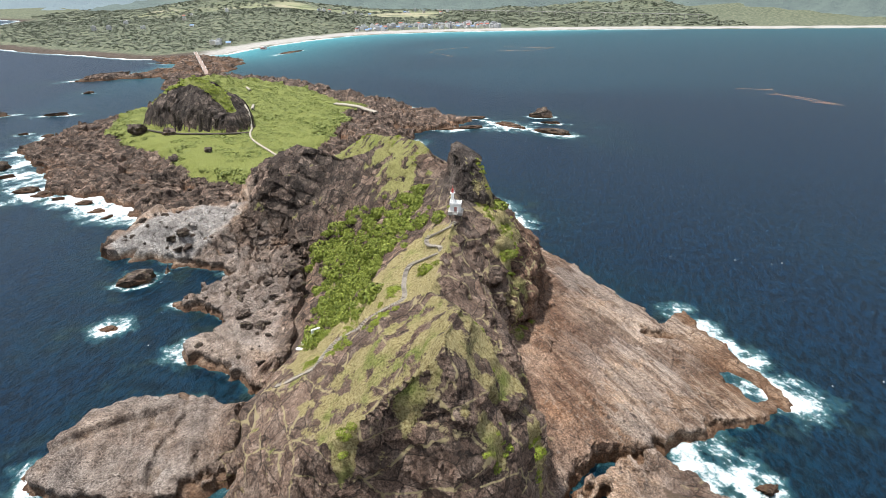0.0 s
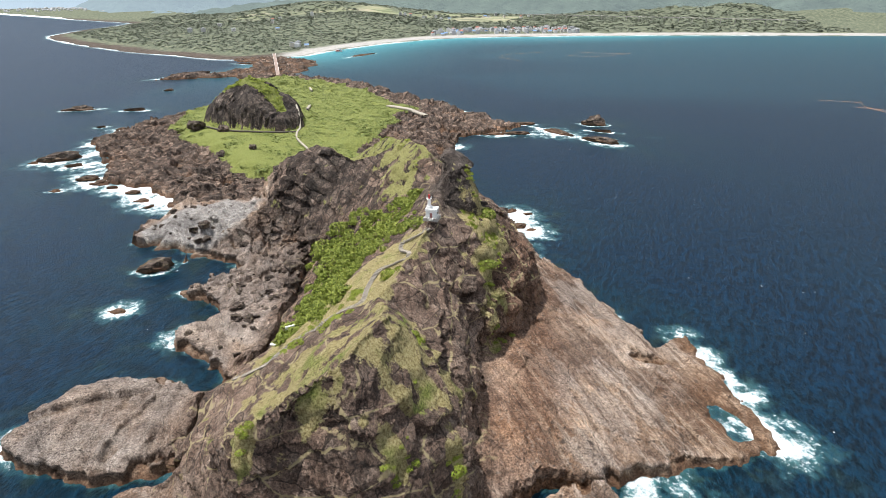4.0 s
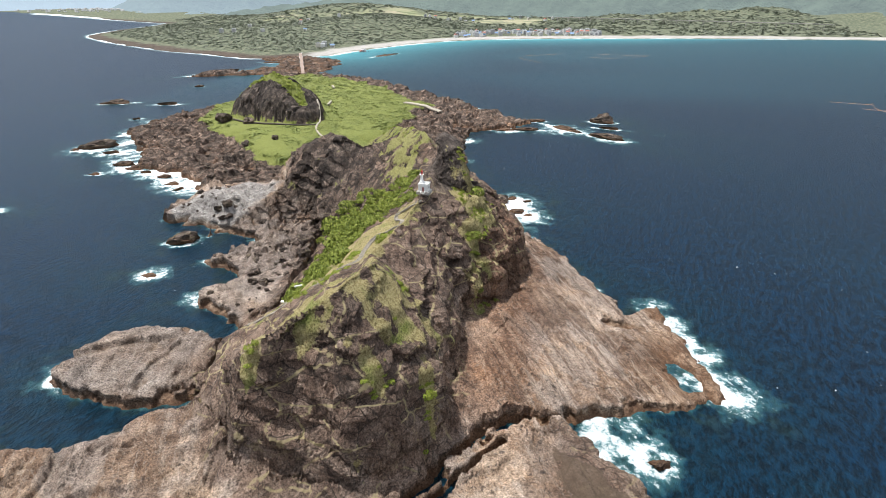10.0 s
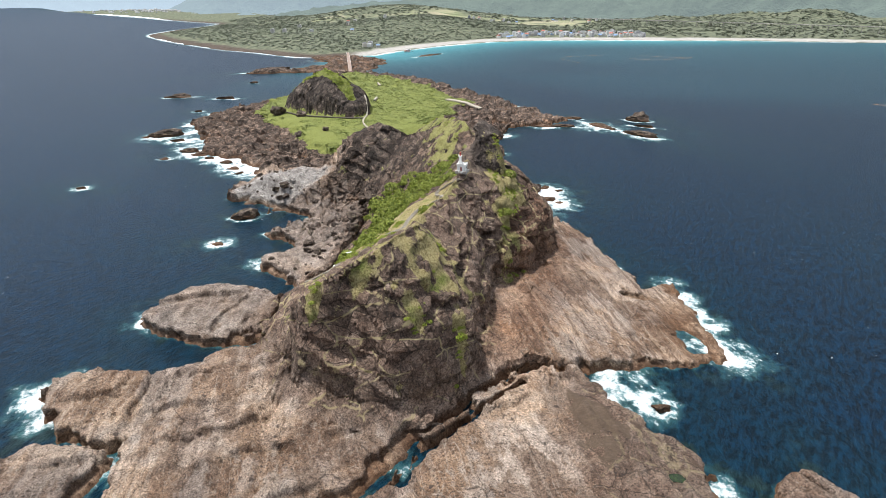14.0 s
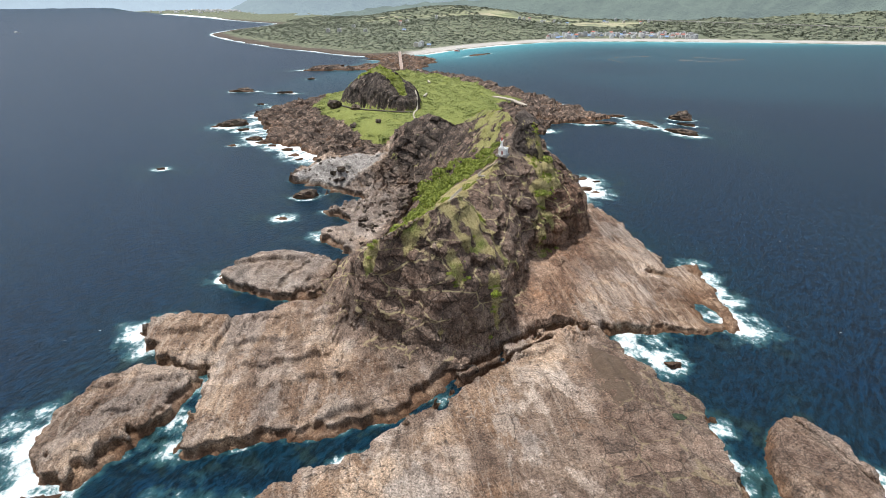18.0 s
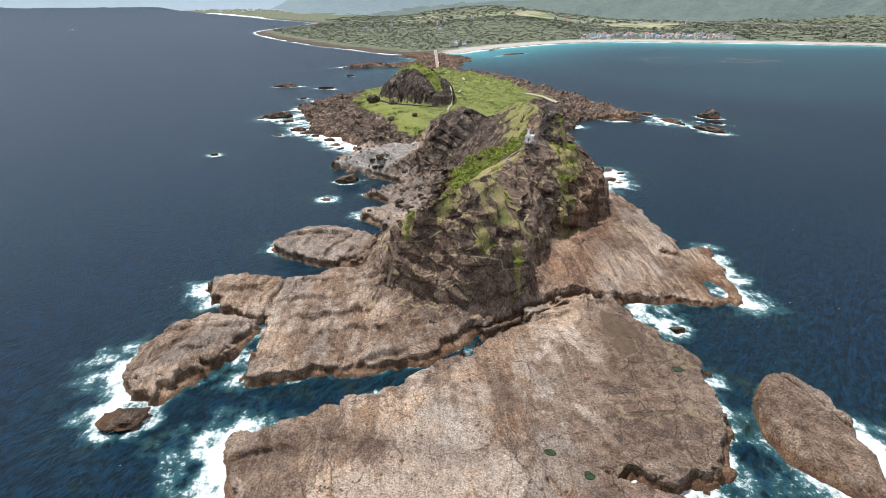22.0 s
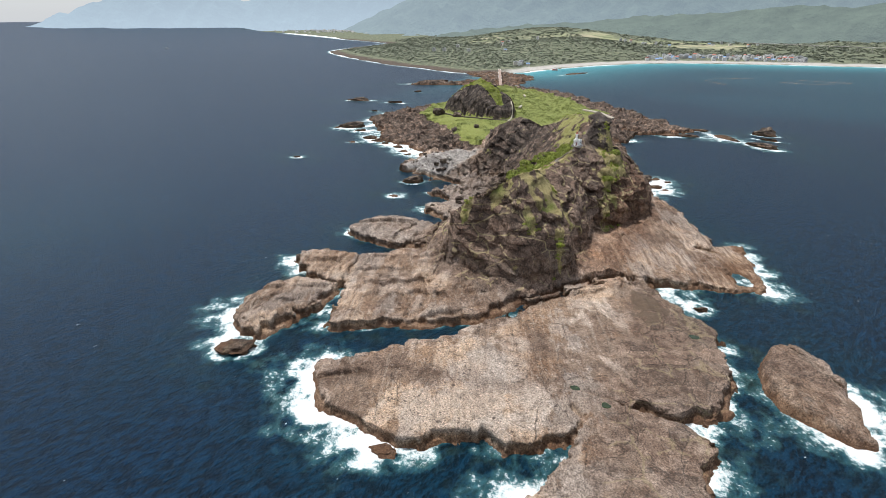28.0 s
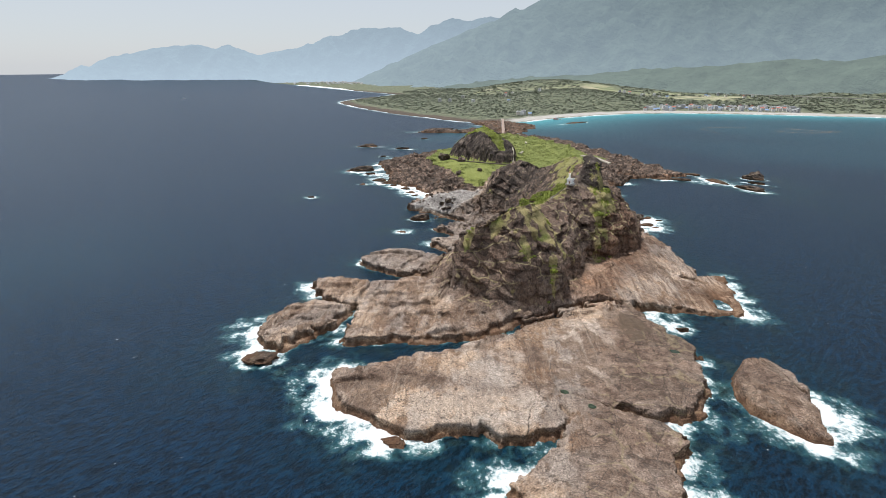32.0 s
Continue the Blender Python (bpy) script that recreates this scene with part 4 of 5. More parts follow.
for i_, (rx, ry, ra, rb, rh, rt) in enumerate(ROCKS):
    c, s = math.cos(rt), math.sin(rt)
    ex_, ey_ = (gx - rx) * c + (gy - ry) * s, -(gx - rx) * s + (gy - ry) * c
    dd = (np.hypot(ex_ / ra, ey_ / rb) - 1) * rb + warp
    sd = np.minimum(sd, dd)
    ring = np.maximum(ring, 0.32 * np.exp(-(np.abs(dd) / (1.2 + 0.10 * ra)) ** 2) * np.clip(0.75 + 1.2 * pn(gx / 7 + i_, gy / 7, 99), 0, 1.3))
md = -inside_dist(gx, gy, MAIN)
foam = 0.34 * np.exp(-np.clip(sd, 0, None) / 1.8) + ring
for fx, fy, fr, fs in FOAM:
    foam = np.maximum(foam, fs * np.exp(-np.hypot(gx - fx, gy - fy) ** 2 / fr ** 2 * 0.6) * np.exp(-np.clip(sd, 0, None) / (fr * 1.3)) * np.clip(1 + 1.0 * warp / 3.2, 0.3, 1.3))
foam = np.maximum(foam, 0.85 * np.exp(-np.clip(md, 0, None) / 7) * (gx < 680) * (gx > -2500))
foam = foam * sstep(-4.0, -1.5, sd + 9.0 * (np.hypot(gx - 101, gy - 157) < 12))
for a, b in zip(GULLY[2:], GULLY[3:]):
    foam = foam * (1 - np.exp(-(seg_dist(gx, gy, a, b)[0] / 7) ** 4))
lagoon_sheen = np.clip(np.exp(-np.clip(md, 0, None) / 120) * sstep(-480, -420, gx) * sstep(900, 100, gx), 0, 1) * 0.9
# second term lightens the open bay's colour in place of sky sheen and haze
lagoon_sheen = np.maximum(lagoon_sheen, 0.20 * np.exp(-np.clip(md, 0, None) / 600) * sstep(60, 240, sd) * sstep(-500, -250, gx))
rad = np.hypot(gx, gy)
gz = np.where(rad > 2600, (np.clip(rad, 2600, 4900) - 2600) ** 2 / 2300 ** 2 * 62, 0.0)
gz = np.where(md < -60, -6, gz)
me = mesh_from("sea", np.stack([gx, gy, gz], 1), gf, SEA, True)
add_attr(me, "shore", np.minimum(sd, md))
add_attr(me, "foam", foam)
add_attr(me, "lagoon_sheen", lagoon_sheen)
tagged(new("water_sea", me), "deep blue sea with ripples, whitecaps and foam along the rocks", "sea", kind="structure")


# ---------------------------------------------------------------- thing helpers
def thing(name, label, category, group="", at=(0, 0, 0), rz=0.0, kind=""):
    ob = new(name)
    ob.matrix_world = pose(*at, 0, 0, rz)
    return tagged(ob, label, category, group, kind)


def part(name, bm, mat, parent, label=""):
    me = bpy.data.meshes.new(name)
    bm.to_mesh(me)
    bm.free()
    me.materials.append(mat)
    ob = new(name, me)
    ob.parent = parent
    return tagged(ob, label)


def box(bm, x, y, z, sx, sy, sz, bevel=0.0):
    r = bmesh.ops.create_cube(bm, size=1.0, matrix=Matrix.Translation((x, y, z)) @ Matrix.Diagonal((sx, sy, sz, 1)))
    if bevel:
        edges = list({e for v in r["verts"] for e in v.link_edges})
        bmesh.ops.bevel(bm, geom=edges, offset=bevel, segments=2, affect="EDGES", profile=0.6)
    return bm


def tube(bm, x, y, z0, z1, r0, r1, n=16):
    bmesh.ops.create_cone(bm, cap_ends=True, segments=n, radius1=r0, radius2=r1, depth=z1 - z0, matrix=Matrix.Translation((x, y, (z0 + z1) / 2)))
    return bm


def block(*a, **k):
    return box(bmesh.new(), *a, **k)


def column(*a, **k):
    return tube(bmesh.new(), *a, **k)


# ---------------------------------------------------------------- more materials
def leaf_material(name, dark, mid, lite):
    m, nt, b = material(name)
    g = nt.nodes.new("ShaderNodeNewGeometry")
    n = noise_tex(nt, position(nt), 0.12, 3)
    f = calc(nt, "ADD", calc(nt, "MULTIPLY", g.outputs["Random Per Island"], 0.6), calc(nt, "MULTIPLY", n, 0.4))
    nt.links.new(ramp(nt, f, [(0.15, dark), (0.5, mid), (0.85, lite)]), b.inputs["Base Color"])
    b.inputs["Roughness"].default_value = 0.6
    b.inputs["Specular IOR Level"].default_value = 0.2
    b.inputs["Transmission Weight"].default_value = 0.0
    return m


LEAF = leaf_material("shrub_leaves", (0.075, 0.100, 0.016), (0.185, 0.225, 0.036), (0.31, 0.345, 0.075))
LEAF_LITE = leaf_material("bright_shrub_leaves", (0.10, 0.13, 0.015), (0.20, 0.245, 0.028), (0.32, 0.36, 0.065))
SCRUB = leaf_material("plain_scrub_leaves", (0.090, 0.112, 0.026), (0.170, 0.205, 0.052), (0.285, 0.310, 0.095))
# mainland leaves paled and greyed: distance haze put into their colour
LEAF_HAZED = leaf_material("hazed_woodland_leaves", (0.105, 0.122, 0.088), (0.135, 0.152, 0.108), (0.185, 0.198, 0.145))
BARK = plain_material("bark", (0.12, 0.09, 0.06), 0.9)
WHITE = plain_material("white_paint", (0.78, 0.78, 0.76), 0.55, 0.06, 1.5)
CONCRETE = plain_material("pale_concrete", (0.36, 0.34, 0.31), 0.85, 0.25, 0.8)
RED = plain_material("red_paint", (0.50, 0.03, 0.025), 0.45, 0.15, 0.5)
STEP_MAT = plain_material("worn_stone_steps", (0.27, 0.24, 0.20), 0.9, 0.35, 0.7)
DARKGAP = plain_material("dark_door_paint", (0.30, 0.13, 0.12), 0.5, 0.2, 0.5)
GLASS_DK = plain_material("dark_window_glass", (0.03, 0.035, 0.04), 0.12, 0.2, 1.0)
PATHMAT = plain_material("pale_path_concrete", (0.36, 0.32, 0.26), 0.9, 0.25, 1.2)
TIMBER = plain_material("weathered_timber", (0.075, 0.062, 0.05), 0.85, 0.35, 0.5)
BRIDGE_RED = plain_material("faded_red_bridge_deck", (0.29, 0.215, 0.18), 0.8, 0.2, 2.0)
ORANGE = plain_material("orange_float_line", (0.52, 0.30, 0.17), 0.6, 0.2, 3.0)
POOL = plain_material("algae_green_pool_water", (0.018, 0.030, 0.010), 0.08, 0.4, 1.0)


# ---------------------------------------------------------------- rock things
def heightfield(name, xs, ys, func, mat, label, category, kind=""):
    gx, gy, gf = sheet(xs, ys)
    gz, tone, d = func(gx, gy)
    v, f, ex = keep(np.stack([gx, gy, gz], 1), gf, (d[gf] > -5).any(1), (tone,))
    me = mesh_from(name, v, f, mat, True)
    add_attr(me, "tone", ex[0])
    add_attr(me, "grass", np.zeros(len(v)))
    return tagged(new(name, me), label, category, kind=kind)


def islet_form(x, y):
    wx, wy = x + 1.2 * fbm(x, y, 6, 3, 201), y + 1.2 * fbm(x, y, 6, 3, 202)
    d = inside_dist(wx, wy, ISLET)
    bd = np.clip(0.4 + 4 * fbm(x, y, 9, 2, 209), 0, 3)
    j1, e1 = joints(x, y, 6.0, 381, 2.0)
    z = 1.2 * sstep(0, 0.9, d) + 4.0 * (0.75 * sstep(bd, bd + 1.1, d) + 0.25 * sstep(bd, bd + 9, d)) + sstep(1, 4, d) * (0.5 * j1 - 0.4 * np.exp(-(e1 / 0.06) ** 2)) - 0.05 * (x - 130) + 0.5 * strata(x, y, 4, 203) + 0.4 * ridged(x, y, 6, 4, 205)
    crack = np.abs((x - 132) * 0.75 + (y - 78) * 0.66 + 1.5 * fbm(x, y, 6, 2, 207))
    z = z - 1.6 * np.exp(-(crack / 0.8) ** 2)
    return np.where(d < 0, np.maximum(-0.4 + 0.5 * d, -5), z), np.full(x.shape, 0.42), d


islet = thing("rock_islet", "flat-topped dark brown rock islet ringed by white surf", "rock islet")
for nm, side in (("main_slab", -1), ("outer_slab", 1)):
    def half(x, y, side=side):
        z, tone, d = islet_form(x, y)
        return z, tone, np.where(side * ((x - 132) * 0.75 + (y - 78) * 0.66 + 1.5 * fbm(x, y, 6, 2, 207)) > -0.4, d, -9)
    heightfield(nm, axis((105, 155, 0.7)), axis((30, 100, 0.7)), half, ROCK, "", "").parent = islet


def boulder(name, seed, sub=4, cuts=22):
    """A unit boulder with broken facets."""
    rng = random.Random(seed)
    bm = bmesh.new()
    bmesh.ops.create_icosphere(bm, subdivisions=sub, radius=1.0)
    planes = []
    for _ in range(cuts):
        n = Vector((rng.gauss(0, 1), rng.gauss(0, 1), rng.gauss(0, 0.8))).normalized()
        planes.append((n, rng.uniform(0.45, 0.85)))
    off = Vector((rng.uniform(0, 50), rng.uniform(0, 50), 0))
    for v in bm.verts:
        p = v.co.copy()
        for n, c in planes:
            k = p.dot(n) - c
            if k > 0:
                p -= n * k
        p += v.co * 0.26 * noise.fractal(v.co * 3.1 + off, 0.8, 2.1, 5)
        v.co = p
    me = bpy.data.meshes.new(name)
    bm.to_mesh(me)
    bm.free()
    me.materials.append(ROCK)
    add_attr(me, "tone", np.full(len(me.vertices), rng.uniform(0.0, 0.12)))
    add_attr(me, "grass", np.zeros(len(me.vertices)))
    add_attr(me, "basalt", np.full(len(me.vertices), 0.8))
    add_attr(me, "rubble", np.full(len(me.vertices), 0.7))
    return me


BOULDERS = [boulder("sea_rock", 300 + i, 4 if i < 3 else 3) for i in range(6)]
for i, (rx, ry, ra, rb, rh, rt) in enumerate(ROCKS):
    big = ra > 20
    ob = new("sea_rock", BOULDERS[i % 3] if big else BOULDERS[3 + i % 3])
    ob.matrix_world = Matrix.Translation((rx, ry, rh * 0.15 - 0.4)) @ Matrix.Rotation(rt, 4, "Z") @ Matrix.Diagonal((ra * 1.1, rb * 1.1, rh * 1.2, 1))
    tagged(ob, ("long low dark reef rock awash in the sea" if big else "dark wave-washed rock standing out of the surf"), "rock", "rocks in the sea")

# boulders that lie loose on the rough western shore
rng = np.random.default_rng(5)
px, py = rng.uniform(-215, -58, 2600), rng.uniform(150, 400, 2600)
pz, pg, pt, pd = terrain(px, py)
ok = (pd > 4) & (pg < 0.3) & (pz < 14)
px, py, pz = px[ok][:230], py[ok][:230], pz[ok][:230]
for i in range(len(px)):
    s = rng.gamma(2.0, 0.55) + 0.5
    ob = new("boulder", BOULDERS[3 + i % 3])
    ob.matrix_world = pose(px[i], py[i], pz[i] + 0.15 * s, 0, 0, rng.uniform(0, 360)) @ Matrix.Diagonal((s * rng.uniform(0.9, 1.4), s, s * rng.uniform(0.55, 0.85), 1))
    tagged(ob, "loose dark boulder on the rough rocky shore", "boulder", "boulders on the shore")
for bx, by, bs, lab in ((20.6, 82.6, 3.0, "pale boulder wedged in the narrow gully"), (-60, 208, 5.5, "large dark boulder at the foot of the green slope"),
                        (-70, 222, 4.0, "large dark boulder on the rough shore"), (-222, 462, 9, "black rock outcrop below the grassy knoll"),
                        (-250, 468, 11, "black rock outcrop below the grassy knoll"), (-192, 400, 6, "dark rock outcrop in the grass"), (-170, 408, 5, "dark rock outcrop in the grass")):
    ob = new("boulder", BOULDERS[3 + int(bs) % 3])
    ob.matrix_world = Matrix.Translation((bx, by, float(height(bx, by)[0]) + bs * 0.15)) @ Matrix.Rotation(bs, 4, "Z") @ Matrix.Diagonal((bs, bs * 0.8, bs * 0.65, 1))
    tagged(ob, lab, "boulder")

# rock pools on the slab
for i, (bx, by, br) in enumerate(((56.9, 22.4, 1.6), (68.4, 18.5, 1.8), (88.5, 79, 1.9), (83.4, 183.6, 3.0))):
    bm = bmesh.new()
    bmesh.ops.create_circle(bm, cap_ends=True, segments=28, radius=br)
    for v in bm.verts:
        k = 1 + 0.35 * noise.noise(Vector((v.co.x * 0.7 + i * 9, v.co.y * 0.7, 0)))
        v.co.x, v.co.y = v.co.x * k * 1.25, v.co.y * k * 0.8
    bmesh.ops.solidify(bm, geom=bm.faces[:], thickness=0.25)
    me = bpy.data.meshes.new("rock_pool")
    bm.to_mesh(me)
    bm.free()
    me.materials.append(POOL)
    ob = new("rock_pool", me)
    ob.location = (bx, by, float(height(bx, by)[0]) + 0.35)
    tagged(ob, "small dark green tide pool in the rock slab", "rock pool", "rock pools")


# ---------------------------------------------------------------- plants
def leaf_dome(seed, quads, leaf, squash=0.75):
    """Leaves over an uneven dome of radius 1: vertices and four-sided faces."""
    r = np.random.default_rng(seed)
    lobes = r.normal(size=(7, 3))
    lobes /= np.linalg.norm(lobes, axis=1)[:, None]
    d = r.normal(size=(quads, 3))
    d[:, 2] = np.abs(d[:, 2]) * 0.9 - 0.15
    d /= np.linalg.norm(d, axis=1)[:, None]
    rad = 0.62 + 0.42 * np.max(np.clip(d @ lobes.T, 0, 1) ** 4, axis=1) + r.normal(size=quads) * 0.05
    c = d * rad[:, None] * (1, 1, squash)
    nrm = d + r.normal(size=(quads, 3)) * 0.55
    nrm /= np.linalg.norm(nrm, axis=1)[:, None]
    t = np.cross(nrm, r.normal(size=(quads, 3)))
    t /= np.linalg.norm(t, axis=1)[:, None]
    b = np.cross(nrm, t)
    s = leaf * r.uniform(0.6, 1.4, (quads, 1))
    v = np.stack([c - t * s, c + b * s * 0.6, c + t * s, c - b * s * 0.6], 1).reshape(-1, 3)
    return v, np.arange(quads * 4).reshape(-1, 4)


def scatter(name, domes, px, py, pz, size, mat, label, category, seed=0, tall=1.0):
    r = np.random.default_rng(seed)
    V, Fc, n = [], [], 0
    for i in range(len(px)):
        v, f = domes[i % len(domes)]
        a, s = r.uniform(0, 6.28), size[i]
        c, k = math.cos(a), math.sin(a)
        w = np.stack([v[:, 0] * c - v[:, 1] * k, v[:, 0] * k + v[:, 1] * c, v[:, 2] * tall * r.uniform(0.8, 1.2)], 1) * s + (px[i], py[i], pz[i])
        V.append(w)
        Fc.append(f + n)
        n += len(w)
    me = mesh_from(name, np.concatenate(V), np.concatenate(Fc), mat)
    return tagged(new(name, me), label, category, kind="stuff")


DOMES = [leaf_dome(600 + i, 300, 0.13) for i in range(5)]
ROUGH_DOMES = [leaf_dome(620 + i, 64, 0.26) for i in range(5)]
TREE_DOMES = [leaf_dome(640 + i, 22, 0.50, 0.9) for i in range(6)]


def strew(rng, n, x0, x1, y0, y1, test):
    x, y = rng.uniform(x0, x1, n), rng.uniform(y0, y1, n)
    z, g, t, d = terrain(x, y)
    ok = test(x, y, z, g, d)
    return x[ok], y[ok], z[ok]


# dense shrubs down the western slope
BASIN = [(-52, 242), (-38, 238), (-24, 226), (-10, 232), (-6, 205), (-10, 188), (-18, 178), (-26, 166), (-30, 152), (-40, 158), (-48, 172), (-50, 190), (-50, 210), (-58, 226)]
rng = np.random.default_rng(7)
x, y, z = strew(rng, 2400, -62, 0, 145, 245, lambda x, y, z, g, d: inside_dist(x + 3 * fbm(x, y, 9, 2, 801), y, BASIN) + 17 * fbm(x, y, 14, 3, 803) > 2.5)
scatter("slope_shrubs", DOMES, x, y, z - 0.3, rng.gamma(3, 0.45, len(x)) + 0.35, LEAF, "dense green shrubs covering the sheltered western slope", "shrubs", 8)

# low bright shrubs in patches: (x, y, reach, how many)
PATCHES = [(-16, 156, 5, 22), (-18, 142, 5, 24), (-28, 150, 4.5, 16), (-30, 138, 4, 12), (-39, 141, 4, 14), (-5, 158, 3.5, 10), (-20, 91, 3.5, 10), (0, 190, 3.2, 10),
           (22, 184, 3, 9), (25, 176, 2.5, 6), (20, 203, 5, 16), (23, 210, 4, 12), (15, 208, 3.0, 8), (21.5, 106, 2.6, 11), (22, 101, 2.2, 8), (13, 96, 2.0, 5), (10, 92, 1.6, 4),
           (19, 195, 5, 30), (22, 200, 5, 26), (16, 201, 4, 18), (26, 192, 4, 18), (28, 182, 4, 16), (9, 128, 3.5, 9), (12, 110, 3.0, 7), (-13, 243, 4, 10), (-22, 268, 6, 16), (-38, 300, 9, 26), (-52, 318, 9, 22), (-20, 300, 6, 14)]
bx, by, bs = [], [], []
for cx, cy, cr, cn in PATCHES:
    bx += list(rng.normal(cx, cr * 0.45, cn))
    by += list(rng.normal(cy, cr * 0.45, cn))
    bs += list(rng.uniform(0.6, 1.5, cn))
bx, by, bs = np.array(bx), np.array(by), np.array(bs)
scatter("bright_shrubs", DOMES, bx, by, height(bx, by) - 0.25, bs, LEAF_LITE, "bright green low shrubs in patches on the ridge", "shrubs", 9, 0.8)

# single bushes that stand out
def bush(x, y, r, label, seed, mat):
    t = thing("bush", label, "bush", "single bushes", (x, y, float(height(x, y)[0]) - 0.2))
    v, f = leaf_dome(seed, 900, 0.085, 0.8)
    me = mesh_from("crown", v * r, f, mat)
    c = new("crown", me)
    c.parent = t
    part("stem", column(0, 0, -0.5, r * 0.5, 0.16, 0.09, 8), BARK, t)


bush(-53, 229, 6.5, "big rounded green bush at the foot of the slope", 701, LEAF)
bush(-46, 236, 6.0, "big rounded green bush beside a rock", 702, LEAF)
bush(-1, 187, 3.6, "green bush beside the white lighthouse", 703, LEAF)
bush(23, 187, 3.4, "green bush clinging to the eastern cliff", 704, LEAF)
bush(26, 178, 2.8, "green bush clinging to the eastern cliff", 705, LEAF)
bush(21, 206, 4.2, "green bush on the ledge of the eastern cliff", 706, LEAF)
bush(22, 104, 2.6, "bright green bush hanging in the cliff chimney", 707, LEAF_LITE)
bush(-5, 158, 3.0, "bright green bush beside the stairway", 708, LEAF_LITE)

# low scrub over the plain behind
x, y, z = strew(rng, 21000, -360, -35, 345, 840, lambda x, y, z, g, d: (g > 0.55) & (d > 6) & ((y > 470) | (fbm(x, y, 40, 3, 811) > -0.12)) & (inside_dist(x, y, KNOLL_FOOT) < 2))
scatter("plain_scrub", ROUGH_DOMES, x, y, z - 0.5, rng.gamma(4, 0.42, len(x)) + 0.7, SCRUB, "dense low green scrub over the flat island plain", "scrub", 10, 0.40)
x, y, z = strew(rng, 1500, -262, -160, 462, 545, lambda x, y, z, g, d: (g > 0.5) & (inside_dist(x, y, KNOLL_FOOT) > 2))
scatter("knoll_scrub", ROUGH_DOMES, x, y, z - 0.4, rng.uniform(1.0, 2.4, len(x)), LEAF_LITE, "green scrub on the top of the rocky knoll", "scrub", 11, 0.6)


# ---------------------------------------------------------------- lighthouse
def lighthouse():
    gz = float(height(4.3, 182.5)[0])
    t = thing("lighthouse", "small white lighthouse with a red lantern on the ridge", "lighthouse", "", (4.3, 182.5, gz + 0.1), -6)
    t.scale = (0.78, 0.78, 0.78)
    part("base", block(0, 0, -0.55, 6.4, 5.6, 1.5, bevel=0.06), CONCRETE, t, "grey concrete base")
    body = part("body", block(0, 0, 1.75, 4.6, 4.0, 3.1, bevel=0.04), WHITE, t)
    part("roof_slab", block(0, 0, 3.40, 5.1, 4.5, 0.24, bevel=0.03), WHITE, t)
    for sx, sy, lx, ly in ((0, -2.1, 5.0, 0.18), (0, 2.1, 5.0, 0.18), (-2.41, 0, 0.18, 4.02), (2.41, 0, 0.18, 4.02)):
        part("parapet", block(sx, sy, 3.78, lx, ly, 0.52), WHITE, t)
    door = part("door", block(0.1, -2.03, 1.25, 1.15, 0.10, 2.05, bevel=0.02), DARKGAP, t, "dull red door")
    for k in (-1, 1):
        part("door_jamb", block(0.1 + k * 0.68, -2.06, 1.3, 0.16, 0.16, 2.2), WHITE, door)
    part("lintel", block(0.1, -2.06, 2.48, 1.55, 0.18, 0.16), WHITE, door)
    for k in (-1, 1):
        w = part("window", block(k * 2.32, 0.2, 1.9, 0.08, 0.9, 0.9), GLASS_DK, t, "dark window")
        part("window_sill", block(k * 2.36, 0.2, 1.4, 0.16, 1.1, 0.1), WHITE, w)
    tower = part("tower", column(-1.5, 1.0, 3.4, 7.6, 0.78, 0.62, 24), WHITE, t)
    part("tower_foot", column(-1.5, 1.0, 3.4, 4.5, 1.25, 1.1, 24), WHITE, t)
    gal = part("gallery", column(-1.5, 1.0, 7.6, 7.78, 1.15, 1.15, 24), WHITE, t)
    for i in range(8):
        a = i * math.pi / 4
        part("rail_post", column(-1.5 + 1.08 * math.cos(a), 1.0 + 1.08 * math.sin(a), 7.78, 8.55, 0.03, 0.03, 6), WHITE, gal)
    lan = part("lantern", column(-1.5, 1.0, 7.78, 8.8, 0.45, 0.42, 16), RED, t, "red lantern")
    part("lantern_glass", column(-1.5, 1.0, 8.8, 9.2, 0.34, 0.34, 16), GLASS_DK, lan)
    part("cap", column(-1.5, 1.0, 9.2, 9.75, 0.52, 0.12, 16), RED, lan, "red conical cap")
    part("aerial", column(-1.5, 1.0, 9.7, 11.0, 0.05, 0.03, 6), RED, t)
    bm = bmesh.new()
    bmesh.ops.create_uvsphere(bm, u_segments=20, v_segments=10, radius=0.75, matrix=Matrix.Translation((0.3, 0.6, 3.7)))
    part("dome", bm, WHITE, t)
    for i in range(5):
        part("step", block(0.1, -2.35 - 0.32 * i, 0.12 - 0.17 * i, 1.7, 0.34, 0.17), CONCRETE, t)
    for k in (-1, 1):
        part("step_wall", block(0.1 + k * 1.0, -2.9, 0.1, 0.18, 1.7, 0.8), WHITE, t)


lighthouse()

# stairway up the ridge
STAIR = [(3.9, 177.0), (1.5, 174.5), (-5, 181), (-6, 176), (-0.5, 169), (-1, 164), (-8, 171), (-12, 169), (-12.5, 158), (-11, 148), (-16, 146), (-23, 148), (-25, 145), (-32, 147),
         (-35, 141), (-36, 134), (-42, 135), (-50, 136)]


def smooth_line(pts, step, rounds=2):
    p = [Vector((a, b)) for a, b in pts]
    for _ in range(rounds):
        q = [p[0]]
        for a, b in zip(p, p[1:]):
            q += [a.lerp(b, 0.25), a.lerp(b, 0.75)]
        p = q + [p[-1]]
    out, left = [p[0]], step
    for a, b in zip(p, p[1:]):
        ln = (b - a).length
        while ln >= left:
            a = a.lerp(b, left / ln)
